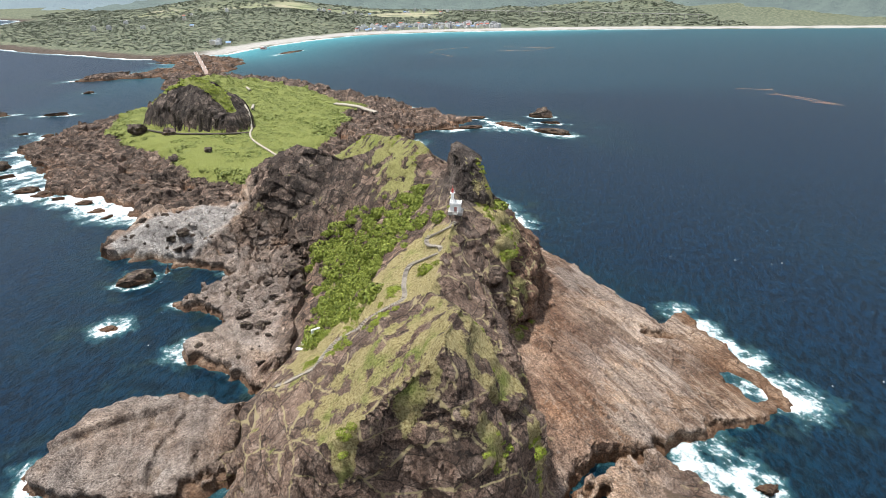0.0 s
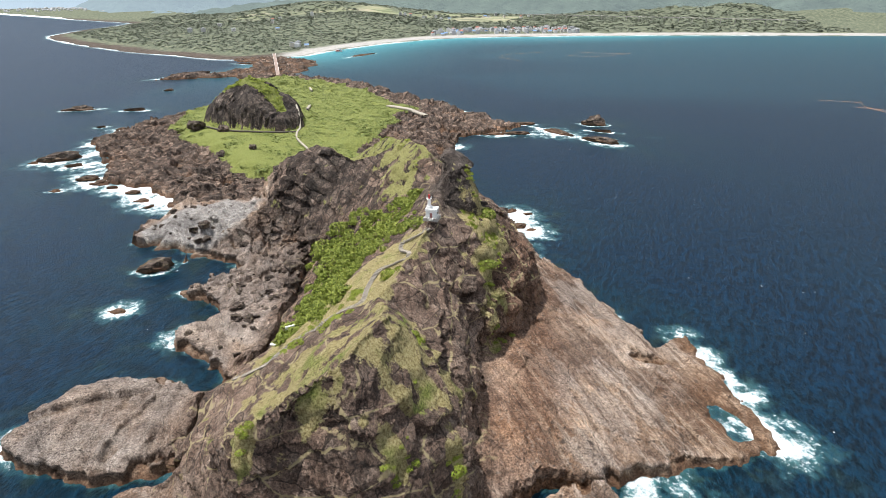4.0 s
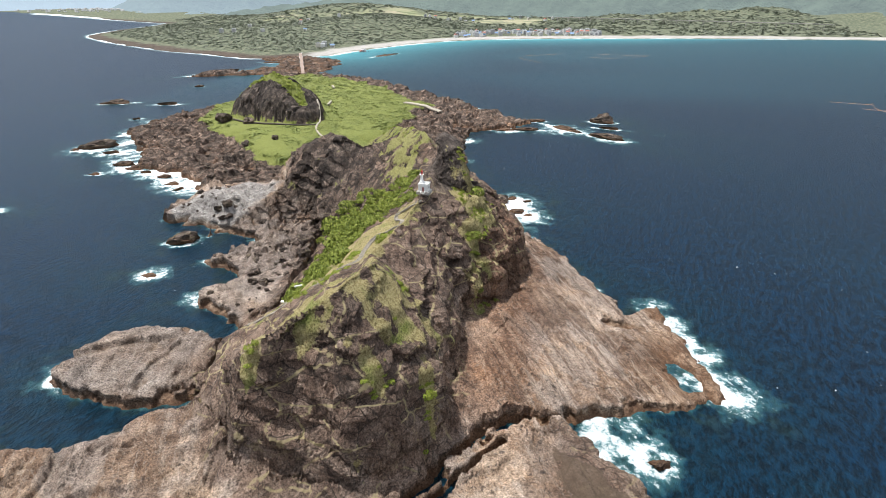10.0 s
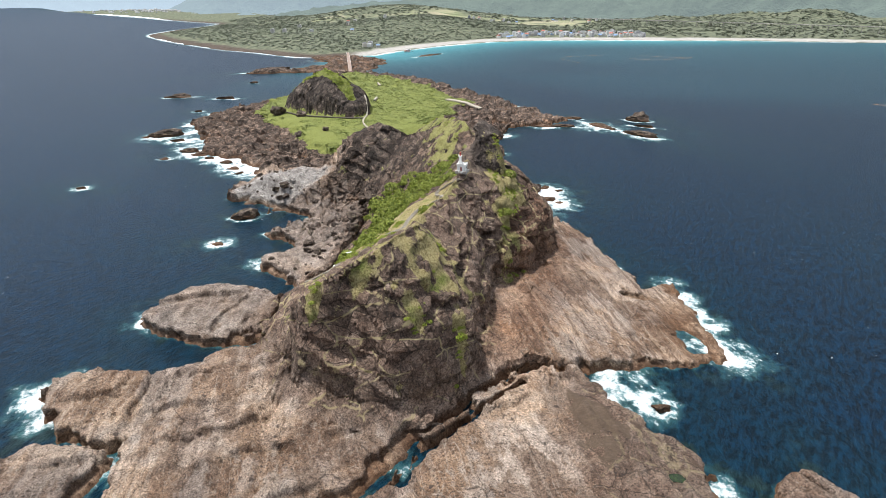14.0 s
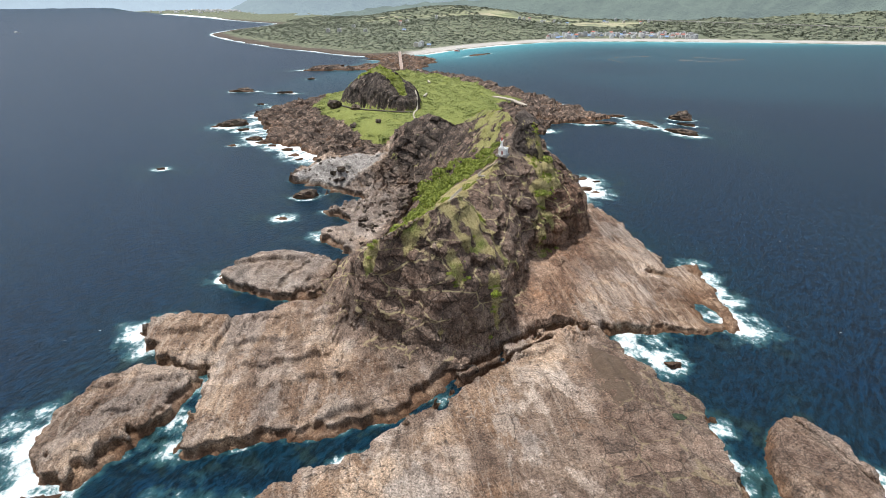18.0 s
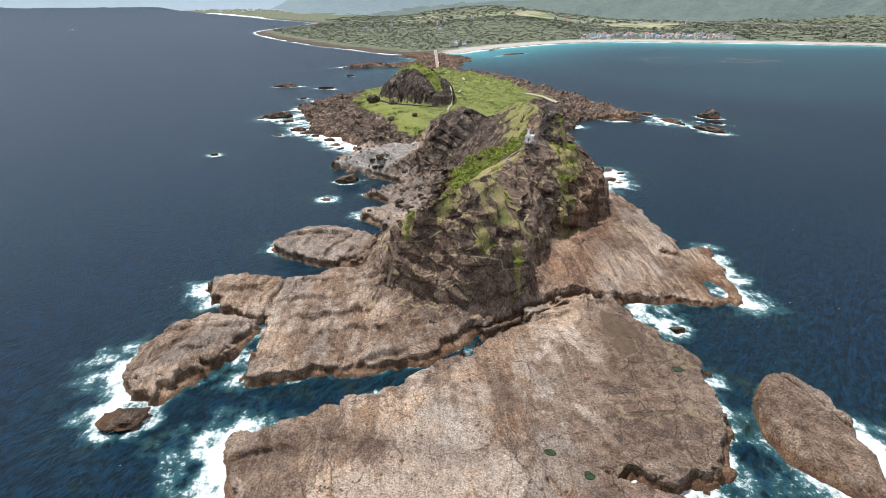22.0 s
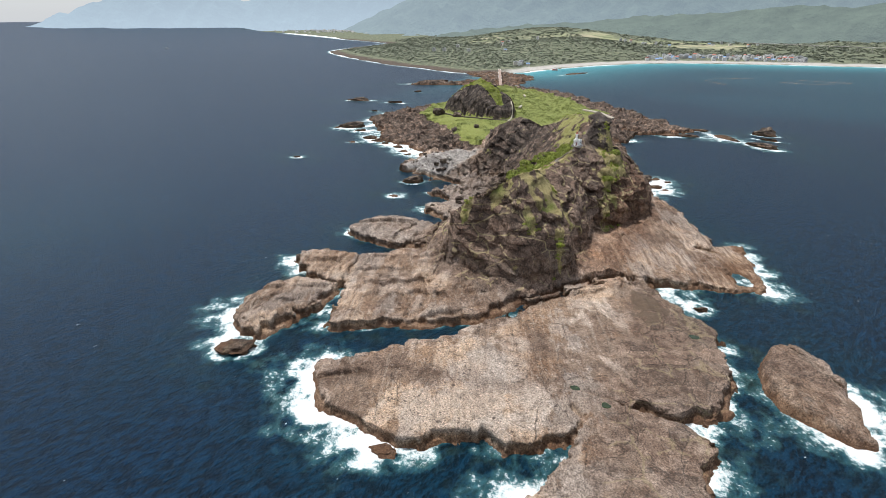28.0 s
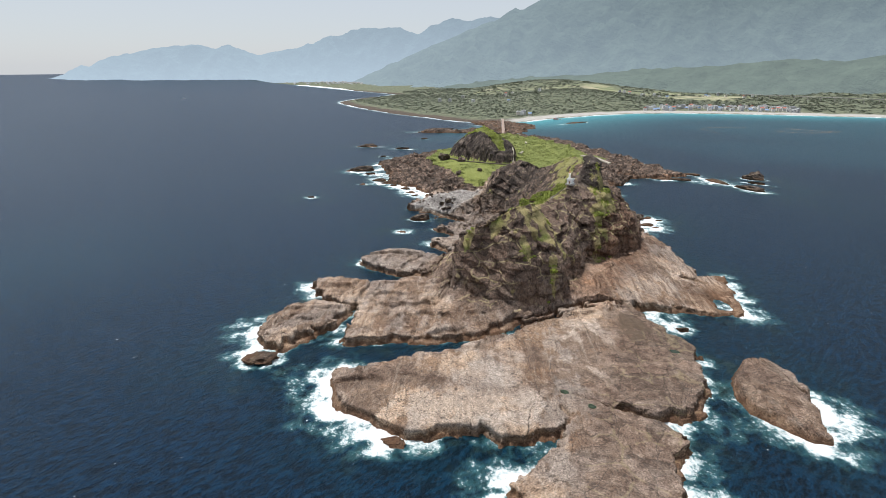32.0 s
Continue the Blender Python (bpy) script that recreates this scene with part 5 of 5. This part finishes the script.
            ln = (b - a).length
            out.append(a)
            left = step
        left -= ln
    return out


stair = thing("stairway", "winding grey stone stairway climbing the grassy ridge", "stairway")
bm = block(0, 0, 0, 0.46, 1.25, 0.4, bevel=0.03)
STEP_ME = bpy.data.meshes.new("step")
bm.to_mesh(STEP_ME)
bm.free()
STEP_ME.materials.append(STEP_MAT)
bm = block(0, 0, 0, 0.75, 0.14, 0.45, bevel=0.02)
CURB_ME = bpy.data.meshes.new("curb")
bm.to_mesh(CURB_ME)
bm.free()
CURB_ME.materials.append(STEP_MAT)
line = smooth_line(STAIR, 0.72)
lx, ly = np.array([p.x for p in line]), np.array([p.y for p in line])
lz = height(lx, ly)
lz = np.convolve(np.pad(lz, 4, mode="edge"), np.ones(9) / 9, "valid")
for i in range(len(line) - 1):
    a = math.degrees(math.atan2(ly[i + 1] - ly[i], lx[i + 1] - lx[i]))
    st = new("step", STEP_ME)
    st.parent, st.matrix_basis = stair, pose(lx[i], ly[i], lz[i] + 0.12, 0, 0, a)
    for k in (-1, 1):
        cb = new("curb", CURB_ME)
        cb.parent = stair
        cb.matrix_basis = pose(lx[i] - k * 0.68 * math.sin(radians(a)), ly[i] + k * 0.68 * math.cos(radians(a)), lz[i] + 0.18, 0, 0, a)

# white broken masonry by the foot of the stairs
for bx, by, sx, sy, sz, rz in ((-43.5, 166, 3.2, 0.7, 1.9, 35), (-46.5, 164, 3.6, 0.8, 0.8, 15), (-49, 163, 2.2, 1.2, 0.5, -10)):
    t = thing("broken_wall", "fragment of a broken white masonry wall in the shrubs", "wall", "wall fragments", (bx, by, float(height(bx, by)[0]) + 0.5), rz)
    part("wall_block", block(0, 0, sz / 2, sx, sy, sz, bevel=0.12), WHITE, t)


# ---------------------------------------------------------------- paths on the plain
def ribbon(name, pts, width, mat, label, lift=0.35, thick=0.3):
    ln = smooth_line(pts, 2.0)
    x, y = np.array([p.x for p in ln]), np.array([p.y for p in ln])
    tx, ty = np.gradient(x), np.gradient(y)
    s = np.hypot(tx, ty)
    nx, ny = -ty / s, tx / s
    z = height(x, y) + lift
    z = np.convolve(np.pad(z, 2, mode="edge"), np.ones(5) / 5, "valid")
    rows = []
    for k, dz in ((-1, 0), (1, 0), (1, -thick), (-1, -thick)):
        rows.append(np.stack([x + k * nx * width / 2, y + k * ny * width / 2, z + dz], 1))
    v = np.stack(rows, 1).reshape(-1, 3)
    f = []
    for i in range(len(x) - 1):
        for j in range(4):
            f.append((i * 4 + j, i * 4 + (j + 1) % 4, i * 4 + 4 + (j + 1) % 4, i * 4 + 4 + j))
    return tagged(new(name, mesh_from(name, v, f, mat)), label, "path", kind="structure")


ribbon("path_concrete", [(-112, 392), (-128, 413), (-148, 440), (-156, 460), (-160, 482), (-170, 500)], 1.5, PATHMAT, "pale concrete footpath across the green plain", 1.0, 1.0)
ribbon("path_concrete", [(-186, 566), (-192, 590)], 2.3, PATHMAT, "pale concrete footpath across the green plain", 2.2, 2.0)
ribbon("path_concrete", [(-226, 690), (-238, 715)], 2.3, PATHMAT, "pale concrete footpath across the green plain", 2.2, 2.0)
ribbon("path_concrete", [(-112, 606), (-96, 597), (-76, 588), (-66, 580)], 5.0, PATHMAT, "pale concrete landing path at the edge of the scrub", 2.0, 2.0)
ribbon("path_boardwalk", [(-275, 500), (-240, 470), (-207, 456), (-182, 455), (-157, 462)], 1.6, TIMBER, "dark weathered boardwalk skirting the knoll", 1.4, 1.0)


# ---------------------------------------------------------------- arch bridge to the mainland
def bridge():
    a, b = Vector((-334, 842)), Vector((-452, 1104))
    ln = (b - a).length
    ang = math.degrees(math.atan2(b.y - a.y, b.x - a.x))
    t = thing("arch_bridge", "long red footbridge of eight low arches over the reef", "bridge", "", (a.x, a.y, 0), ang)
    span = ln / 8
    n = 12
    for s in range(8):
        for nm, w, top, deep, mat in (("deck", 5.0, 4.6, 0.7, BRIDGE_RED), ("arch", 3.4, 3.8, 1.1, CONCRETE)):
            bm = bmesh.new()
            rows = []
            for i in range(n + 1):
                u = i / n
                hz = (top if nm == "deck" else top * 0.95) + 3.6 * math.sin(math.pi * u) - (0 if nm == "deck" else 1.6 * abs(2 * u - 1) ** 2)
                rows.append([bm.verts.new((span * (s + u), k * w / 2, hz + dz)) for k, dz in ((-1, 0), (1, 0), (1, -deep), (-1, -deep))])
            for p, q in zip(rows, rows[1:]):
                for j in range(4):
                    bm.faces.new((p[j], p[(j + 1) % 4], q[(j + 1) % 4], q[j]))
            bm.faces.new(rows[0])
            bm.faces.new(rows[-1][::-1])
            part(nm, bm, mat, t)
        for k in (-1, 1):
            bm = bmesh.new()
            rows = []
            for i in range(n + 1):
                u = i / n
                hz = 4.6 + 3.6 * math.sin(math.pi * u)
                rows.append([bm.verts.new((span * (s + u), k * 2.55 + e, hz + dz)) for e, dz in ((-0.12, 1.1), (0.12, 1.1), (0.12, 0), (-0.12, 0))])
            for p, q in zip(rows, rows[1:]):
                for j in range(4):
                    bm.faces.new((p[j], p[(j + 1) % 4], q[(j + 1) % 4], q[j]))
            part("parapet", bm, WHITE if s % 2 else BRIDGE_RED, t)
    for s in range(9):
        part("pier", column(span * s, 0, -4, 4.0, 2.2, 1.5, 12), CONCRETE, t)


bridge()


# ---------------------------------------------------------------- mainland
@in_pieces
def land(x, y):
    """Height, inland distance, field mask."""
    wx, wy = x + 12 * fbm(x, y, 70, 3, 401), y + 12 * fbm(x, y, 70, 3, 402)
    d = inside_dist(wx, wy, MAIN)
    z = 3.5 * (1 - np.exp(-np.clip(d, 0, None) / 18)) + np.clip(d - 60, 0, 400) * 0.018
    hill = 34 * np.exp(-(((x + 520) / 210) ** 2 + ((y - 1850) / 240) ** 2)) + 55 * np.exp(-(((x + 760) / 330) ** 2 + ((y - 2350) / 260) ** 2))
    far = sstep(700, 2400, d)
    east = sstep(-100, 900, x)
    z = z + hill * sstep(60, 250, d) + far * (40 + 120 * east + 70 * np.clip(fbm(x, y, 600, 4, 411) + 0.25, 0, 1)) + east * sstep(150, 900, d) * 60 * np.clip(0.4 + fbm(x, y, 420, 4, 413), 0, 2)
    z = z + sstep(40, 90, d) * (2.6 + 2.2 * fbm(x, y, 14, 2, 415))
    z = np.where(d < 0, np.maximum(-0.3 + 0.2 * d, -8), z)
    return z, d


def land_material():
    m, nt, b = material("hazed_coastal_plain")
    pos = position(nt)
    fine = noise_tex(nt, pos, 0.10, 6, 0.65)
    broad = noise_tex(nt, pos, 0.006, 4, 0.55)
    # plain's colours lightened and greyed too, as distance haze would do
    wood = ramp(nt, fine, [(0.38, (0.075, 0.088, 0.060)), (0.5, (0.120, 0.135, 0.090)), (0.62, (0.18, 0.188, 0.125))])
    v = nt.nodes.new("ShaderNodeTexVoronoi")
    v.inputs["Scale"].default_value = 0.018
    mp = position(nt, (0.5, 1.6, 0.0), radians(12))
    nt.links.new(mp, v.inputs["Vector"])
    field = ramp(nt, v.outputs["Color"], [(0.2, (0.15, 0.175, 0.095)), (0.5, (0.24, 0.25, 0.145)), (0.8, (0.33, 0.30, 0.21))])
    fm = calc(nt, "MULTIPLY", attr(nt, "field"), ramp(nt, broad, [(0.40, (0.3, 0.3, 0.3)), (0.50, (1, 1, 1))]))
    col = mix(nt, fm, wood, field)
    sand = ramp(nt, noise_tex(nt, pos, 0.2, 4), [(0.3, (0.30, 0.285, 0.265)), (0.7, (0.44, 0.42, 0.39))])
    col = mix(nt, attr(nt, "sand"), col, sand)
    dark = ramp(nt, fine, [(0.3, (0.045, 0.034, 0.027)), (0.7, (0.12, 0.095, 0.075))])
    col = mix(nt, attr(nt, "reef"), col, dark)
    nt.links.new(col, b.inputs["Base Color"])
    b.inputs["Roughness"].default_value = 0.9
    b.inputs["Specular IOR Level"].default_value = 0.15
    bump(nt, b, fine, 0.8, 5.0)
    return m


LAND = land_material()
xs = axis((-4600, -2400, 60), (-2400, -1300, 24), (-1300, 700, 9), (700, 1400, 30), (1400, 4400, 90))
ys = axis((1010, 1900, 9), (1900, 2600, 22), (2600, 4750, 70))
gx, gy, gf = sheet(xs, ys)
gz, gd = land(gx, gy)
dw = gd + 14 * fbm(gx, gy, 50, 3, 421)
east = sstep(-470, -430, gx)
sand = sstep(1, 6, dw) * sstep(60, 42, dw) * east
reef = sstep(70, 50, dw) * (1 - east) * sstep(46, 30, dw)
field = sstep(0.0, 0.18, fbm(gx, gy, 260, 3, 431) + 0.16) * sstep(1.0, 0.75, np.hypot((gx + 240) / 420, (gy - 2230) / 230))
field = np.maximum(field, 0.8 * sstep(0.05, 0.2, fbm(gx, gy, 200, 3, 433)) * sstep(1.0, 0.7, np.hypot((gx + 900) / 420, (gy - 2150) / 300)))
v, f, ex = keep(np.stack([gx, gy, gz], 1), gf, (gd[gf] > -30).any(1), (sand, reef, field))
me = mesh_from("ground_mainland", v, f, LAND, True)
for nm, a in zip(("sand", "reef", "field"), ex):
    add_attr(me, nm, a)
tagged(new("ground_mainland", me), "green coastal plain with woods, fields and a grey beach", "coast", kind="structure")

rng = np.random.default_rng(21)


def wood(n, x0, x1, y0, y1, lo, hi, name, label, thin=0.0):
    x, y = rng.uniform(x0, x1, n), rng.uniform(y0, y1, n)
    z, d = land(x, y)
    inf = np.hypot((x + 240) / 420, (y - 2230) / 230) < 0.85
    ok = (d > 62) & ~(inf & (fbm(x, y, 260, 3, 431) > -0.1 + thin * 0.3))
    ok &= ~((x > -230) & (x < 180) & (d < 150) & (d > 20))
    x, y, z = x[ok], y[ok], z[ok]
    scatter(name, TREE_DOMES, x, y, z - 0.5, rng.uniform(lo, hi, len(x)), LEAF_HAZED, label, "woodland", 22, 0.55)


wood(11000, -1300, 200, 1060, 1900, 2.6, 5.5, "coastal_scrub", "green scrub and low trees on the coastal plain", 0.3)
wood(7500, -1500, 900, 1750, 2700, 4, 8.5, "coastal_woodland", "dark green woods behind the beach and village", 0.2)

# ---------------------------------------------------------------- village houses behind the beach
HOUSE_WALLS = [plain_material("house_wall_" + nm, c, 0.8, 0.1, 6.0) for nm, c in (("white", (0.70, 0.69, 0.67)), ("cream", (0.58, 0.54, 0.47)), ("grey", (0.42, 0.42, 0.42)))]
HOUSE_ROOFS = [plain_material("house_roof_" + nm, c, 0.7, 0.15, 6.0) for nm, c in (("grey", (0.45, 0.45, 0.46)), ("red", (0.40, 0.14, 0.10)), ("blue", (0.16, 0.26, 0.42)))]


def house(w, d, h, wall, roof, gable, label):
    t = thing("house", label, "house", "village houses")
    body = part("wall", block(0, 0, h / 2 - 1, w, d, h + 2), wall, t)
    bm = bmesh.new()
    if gable:
        pts = [(-w / 2 - .4, -d / 2 - .4, h), (w / 2 + .4, -d / 2 - .4, h), (w / 2 + .4, d / 2 + .4, h), (-w / 2 - .4, d / 2 + .4, h), (-w / 2 - .4, 0, h + d * .28), (w / 2 + .4, 0, h + d * .28)]
        vs = [bm.verts.new(p) for p in pts]
        for q in ((0, 1, 5, 4), (2, 3, 4, 5), (0, 4, 3), (1, 2, 5), (3, 2, 1, 0)):
            bm.faces.new([vs[i] for i in q])
    else:
        box(bm, 0, 0, h + 0.15, w + 0.5, d + 0.5, 0.35)
        box(bm, w * 0.22, 0, h + 1.1, w * 0.35, d * 0.45, 1.9)
    part("roof", bm, roof, t)
    for fl in range(max(1, int(h // 3.2))):
        for k in range(3):
            part("window", block((k - 1) * w * 0.29, -d / 2 - 0.02, 1.7 + 3.1 * fl, w * 0.15, 0.12, 1.3), GLASS_DK, t)
    return t


protos = []
for i in range(7):
    r = random.Random(40 + i)
    protos.append(house(r.uniform(7, 12), r.uniform(8, 13), (3.6, 6.8, 9.8, 6.8, 3.8, 10, 7)[i], HOUSE_WALLS[(0, 0, 0, 1, 1, 2, 0)[i]], HOUSE_ROOFS[(0, 1, 0, 0, 2, 0, 0)[i]], i in (1, 4),
                        ("low white house with a grey flat roof", "white house with a red pitched roof", "tall white house with a flat roof", "cream house with a flat roof",
                         "cream house with a blue pitched roof", "tall grey house with a flat roof", "white house with a flat roof")[i]))
r = random.Random(77)
spots = []
while len(spots) < 105:
    u = r.random()
    x = -225 + 385 * u
    y = np.interp(x, [-230, -100, 50, 160], [1535, 1618, 1658, 1676]) + 40 + 85 * r.random()
    if all((x - a) ** 2 + (y - b) ** 2 > 11.5 ** 2 for a, b in spots):
        spots.append((x, y))
spots += [(-395 + r.uniform(-28, 60), 1148 + 55 + r.uniform(0, 45)) for _ in range(3)] + [(-455 + r.uniform(-50, 20), 1225 + r.uniform(0, 50)) for _ in range(4)]
spots += [(r.uniform(-420, -230), r.uniform(2060, 2130)) for _ in range(12)] + [(r.uniform(-900, -500), r.uniform(1500, 2000)) for _ in range(9)]
spots += [(r.uniform(-150, 100), r.uniform(2200, 2420)) for _ in range(6)]
sx, sy = np.array([s[0] for s in spots]), np.array([s[1] for s in spots])
sz, _ = land(sx, sy)
for i, (x, y) in enumerate(spots):
    copy_thing(protos[i % 7], pose(x, y, float(sz[i]) + 0.2, 0, 0, r.choice((0, 0, 90)) + 18 + r.uniform(-14, 14)))
for p in protos:
    for o in [*p.children_recursive, p]:
        bpy.data.objects.remove(o)

# distant town on the northern shore
V, Fc, n = [], [], 0
cube = np.array([(a, b, c) for c in (0, 1) for b in (-.5, .5) for a in (-.5, .5)])
cf = np.array([(0, 1, 5, 4), (1, 3, 7, 5), (3, 2, 6, 7), (2, 0, 4, 6), (4, 5, 7, 6)])
for i in range(170):
    x, y = r.gauss(-2420, 260), r.gauss(3060, 120)
    s = (r.uniform(6, 15), r.uniform(6, 14), r.uniform(3, 8))
    zz = float(land(np.array([x]), np.array([y]))[0][0])
    V.append(cube * s + (x, y, max(zz, 1)))
    Fc.append(cf + n)
    n += 8
tagged(new("distant_town", mesh_from("distant_town", np.concatenate(V), np.concatenate(Fc), HOUSE_WALLS[2])), "distant town of small pale buildings on the shore", "town", kind="stuff")

# road viaduct behind the village
t = thing("road_viaduct", "long pale concrete road viaduct behind the village", "viaduct")
va, vb = Vector((-20, 2280)), Vector((820, 1930))
ang = math.degrees(math.atan2((vb - va).y, (vb - va).x))
for i in range(22):
    p = va.lerp(vb, (i + 0.5) / 22)
    dk = part("deck", block(0, 0, 0, (vb - va).length / 22 + 0.02, 9, 1.6), CONCRETE, t)
    dk.matrix_basis = pose(p.x, p.y, 27, 0, 0, ang)
    pr = part("pier", block(0, 0, 0, 2.0, 4.0, 26), CONCRETE, t)
    pr.matrix_basis = pose(p.x, p.y, 13.2, 0, 0, ang)


# ---------------------------------------------------------------- mountains
def mountain_material(name, colour, haze, amount, thick=None):
    m, nt, b = material(name)
    n = noise_tex(nt, position(nt), 0.012, 6, 0.6)
    nt.links.new(ramp(nt, n, [(0.3, tuple(c * 0.6 for c in colour)), (0.7, tuple(c * 1.3 for c in colour))]), b.inputs["Base Color"])
    b.inputs["Roughness"].default_value = 1.0
    b.inputs["Specular IOR Level"].default_value = 0.0
    sep = nt.nodes.new("ShaderNodeSeparateXYZ")
    nt.links.new(position(nt), sep.inputs[0])
    # haze painted as emission: paler low down, thicker towards the south if thick is given
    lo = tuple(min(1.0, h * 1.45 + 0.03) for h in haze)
    haze_glow = ramp(nt, calc(nt, "MULTIPLY", sep.outputs[2], 1 / 520, True), [(0.05, lo), (0.9, haze)])
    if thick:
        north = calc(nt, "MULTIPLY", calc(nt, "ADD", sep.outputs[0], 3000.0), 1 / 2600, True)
        haze_glow = mix(nt, north, thick, haze_glow)
    nt.links.new(haze_glow, b.inputs["Emission Color"])
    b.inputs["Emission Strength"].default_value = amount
    bump(nt, b, n, 1.0, 40.0)
    return m


def range_of_hills(name, profile, dist, deep, mat, label, seed):
    """Hills along a skyline given as (bearing, elevation) seen from the south-east."""
    eye = (113.0, -172.0, 125.0)
    az = np.radians(np.linspace(profile[0][0], profile[-1][0], 260))
    el = np.interp(np.degrees(az), [p[0] for p in profile], [p[1] for p in profile])
    rr = np.linspace(0, 1, 44)
    A, R = np.meshgrid(az, rr)
    top = eye[2] + dist * np.tan(np.radians(el))
    T = np.broadcast_to(top, A.shape)
    rad = dist - deep * (1 - R)
    x, y = eye[0] + np.sin(A) * rad, eye[1] + np.cos(A) * rad
    spur = ridged(x, y, 330, 5, seed)
    z = (T + 90) * np.power(R, 1.25) - 90 + spur * 270 * np.sin(np.pi * np.clip(R, 0, 1)) * np.clip(T / 300, 0.1, 1.0) + (R > 0.98) * 14 * fbm(x, y, 60, 3, seed + 9)
    i = np.arange(A.size).reshape(A.shape)
    f = np.stack([i[:-1, :-1], i[:-1, 1:], i[1:, 1:], i[1:, :-1]], -1).reshape(-1, 4)
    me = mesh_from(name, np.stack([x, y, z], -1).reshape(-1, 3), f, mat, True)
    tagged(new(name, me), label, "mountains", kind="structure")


FAR_RANGE = [(-63, -1.0), (-61.8, -0.6), (-60.5, 0.05), (-60, -0.04), (-59.1, 0.45), (-57.6, 0.86), (-55.4, 1.29), (-54.7, 1.48), (-52.5, 1.7), (-51.2, 1.71), (-50.2, 1.4), (-49.0, 1.79), (-47.9, 1.28),
             (-46.7, 0.9), (-45.4, 1.2), (-43.2, 1.46), (-42.1, 1.91), (-41.6, 1.96), (-40.3, 2.65), (-39.3, 2.61), (-37.2, 3.41), (-35.6, 3.28), (-33.6, 3.39), (-32.0, 2.8), (-30.9, 3.54), (-30.1, 3.74),
             (-28.8, 4.18), (-27.3, 4.03), (-25.7, 4.27), (-24.7, 4.27), (-22, 3.5), (-18, 2.0)]
NEAR_RANGE = [(-40, -2.2), (-37, -0.9), (-34, 0.4), (-31, 1.7), (-28.5, 2.7), (-26.5, 3.5), (-24.7, 4.1), (-23.1, 4.97), (-22.1, 4.92), (-20.9, 5.7), (-18.6, 6.3), (-9.3, 7.39), (5.3, 7.05), (20, 8), (45, 7), (60, 5)]
FOOTHILLS = [(-33, -2.6), (-29, -1.8), (-22, -1.0), (-16, -0.7), (-11, -0.2), (-6, 0.0), (-1, 0.5), (4, 0.4), (9, 1.5), (15, 1.2), (24, 2.0), (40, 2.2), (55, 1.5)]
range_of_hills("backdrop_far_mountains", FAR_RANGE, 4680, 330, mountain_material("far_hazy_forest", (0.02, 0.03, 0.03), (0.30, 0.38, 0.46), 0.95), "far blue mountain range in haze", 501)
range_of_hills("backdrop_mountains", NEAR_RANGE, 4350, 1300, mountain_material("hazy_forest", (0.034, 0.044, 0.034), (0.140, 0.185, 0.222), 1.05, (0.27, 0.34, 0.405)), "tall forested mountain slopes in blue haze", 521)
range_of_hills("backdrop_foothills", FOOTHILLS, 3150, 700, mountain_material("hazy_foothill_forest", (0.045, 0.058, 0.042), (0.095, 0.125, 0.132), 0.9, (0.19, 0.235, 0.25)), "rolling green forested foothills", 541)


# ---------------------------------------------------------------- floats and a boat
def float_line(pts, label):
    ln = smooth_line(pts, 4.0, 1)
    bm = bmesh.new()
    rows = []
    for i, p in enumerate(ln):
        q = ln[min(i + 1, len(ln) - 1)] - ln[max(i - 1, 0)]
        nx, ny = -q.y / q.length, q.x / q.length
        rows.append([bm.verts.new((p.x + nx * 0.16 * math.cos(a), p.y + ny * 0.16 * math.cos(a), 0.06 + 0.15 * math.sin(a))) for a in (0, 1.57, 3.14, 4.71)])
    for p, q in zip(rows, rows[1:]):
        for j in range(4):
            bm.faces.new((p[j], p[(j + 1) % 4], q[(j + 1) % 4], q[j]))
    me = bpy.data.meshes.new("net_float_line")
    bm.to_mesh(me)
    bm.free()
    me.materials.append(ORANGE)
    tagged(new("net_float_line", me), label, "fishing net", "net float lines")


float_line([(371, 749), (415, 737)], "line of orange fishing net floats on the sea")
float_line([(390, 709), (423, 690), (439, 636)], "line of orange fishing net floats on the sea")
float_line([(417, 749), (400, 700), (439, 636), (413, 660)], "long loop of orange fishing net floats on the sea")
float_line([(107, 1193), (160, 1173), (239, 1245), (203, 1234), (125, 1257)], "loop of faint fishing net floats in the bay")
float_line([(19, 1089), (-40, 1180), (60, 1250)], "line of faint fishing net floats in the bay")

t = thing("boat", "small white fishing boat far out on the sea", "boat", "", (-1935, 1356, 0.0), 35)
bm = bmesh.new()
hull = [[bm.verts.new((x, y * w, z)) for y in (-1, 1)] for x, w, z in ((-8, 2.0, 1.6), (0, 2.4, 1.5), (6, 1.6, 1.9), (9, 0.1, 2.4))]
keel = [[bm.verts.new((x, y * w * .6, -0.8)) for y in (-1, 1)] for x, w in ((-8, 2.0), (0, 2.4), (6, 1.5), (8, 0.1))]
for a, b, c, d in zip(hull, hull[1:], keel, keel[1:]):
    bm.faces.new((a[0], b[0], b[1], a[1]))
    bm.faces.new((c[0], d[0], b[0], a[0]))
    bm.faces.new((a[1], b[1], d[1], c[1]))
bm.faces.new((hull[0][0], hull[0][1], keel[0][1], keel[0][0]))
part("hull", bm, WHITE, t)
part("cabin", block(-1, 0, 2.9, 5, 2.8, 2.6, bevel=0.2), WHITE, t)
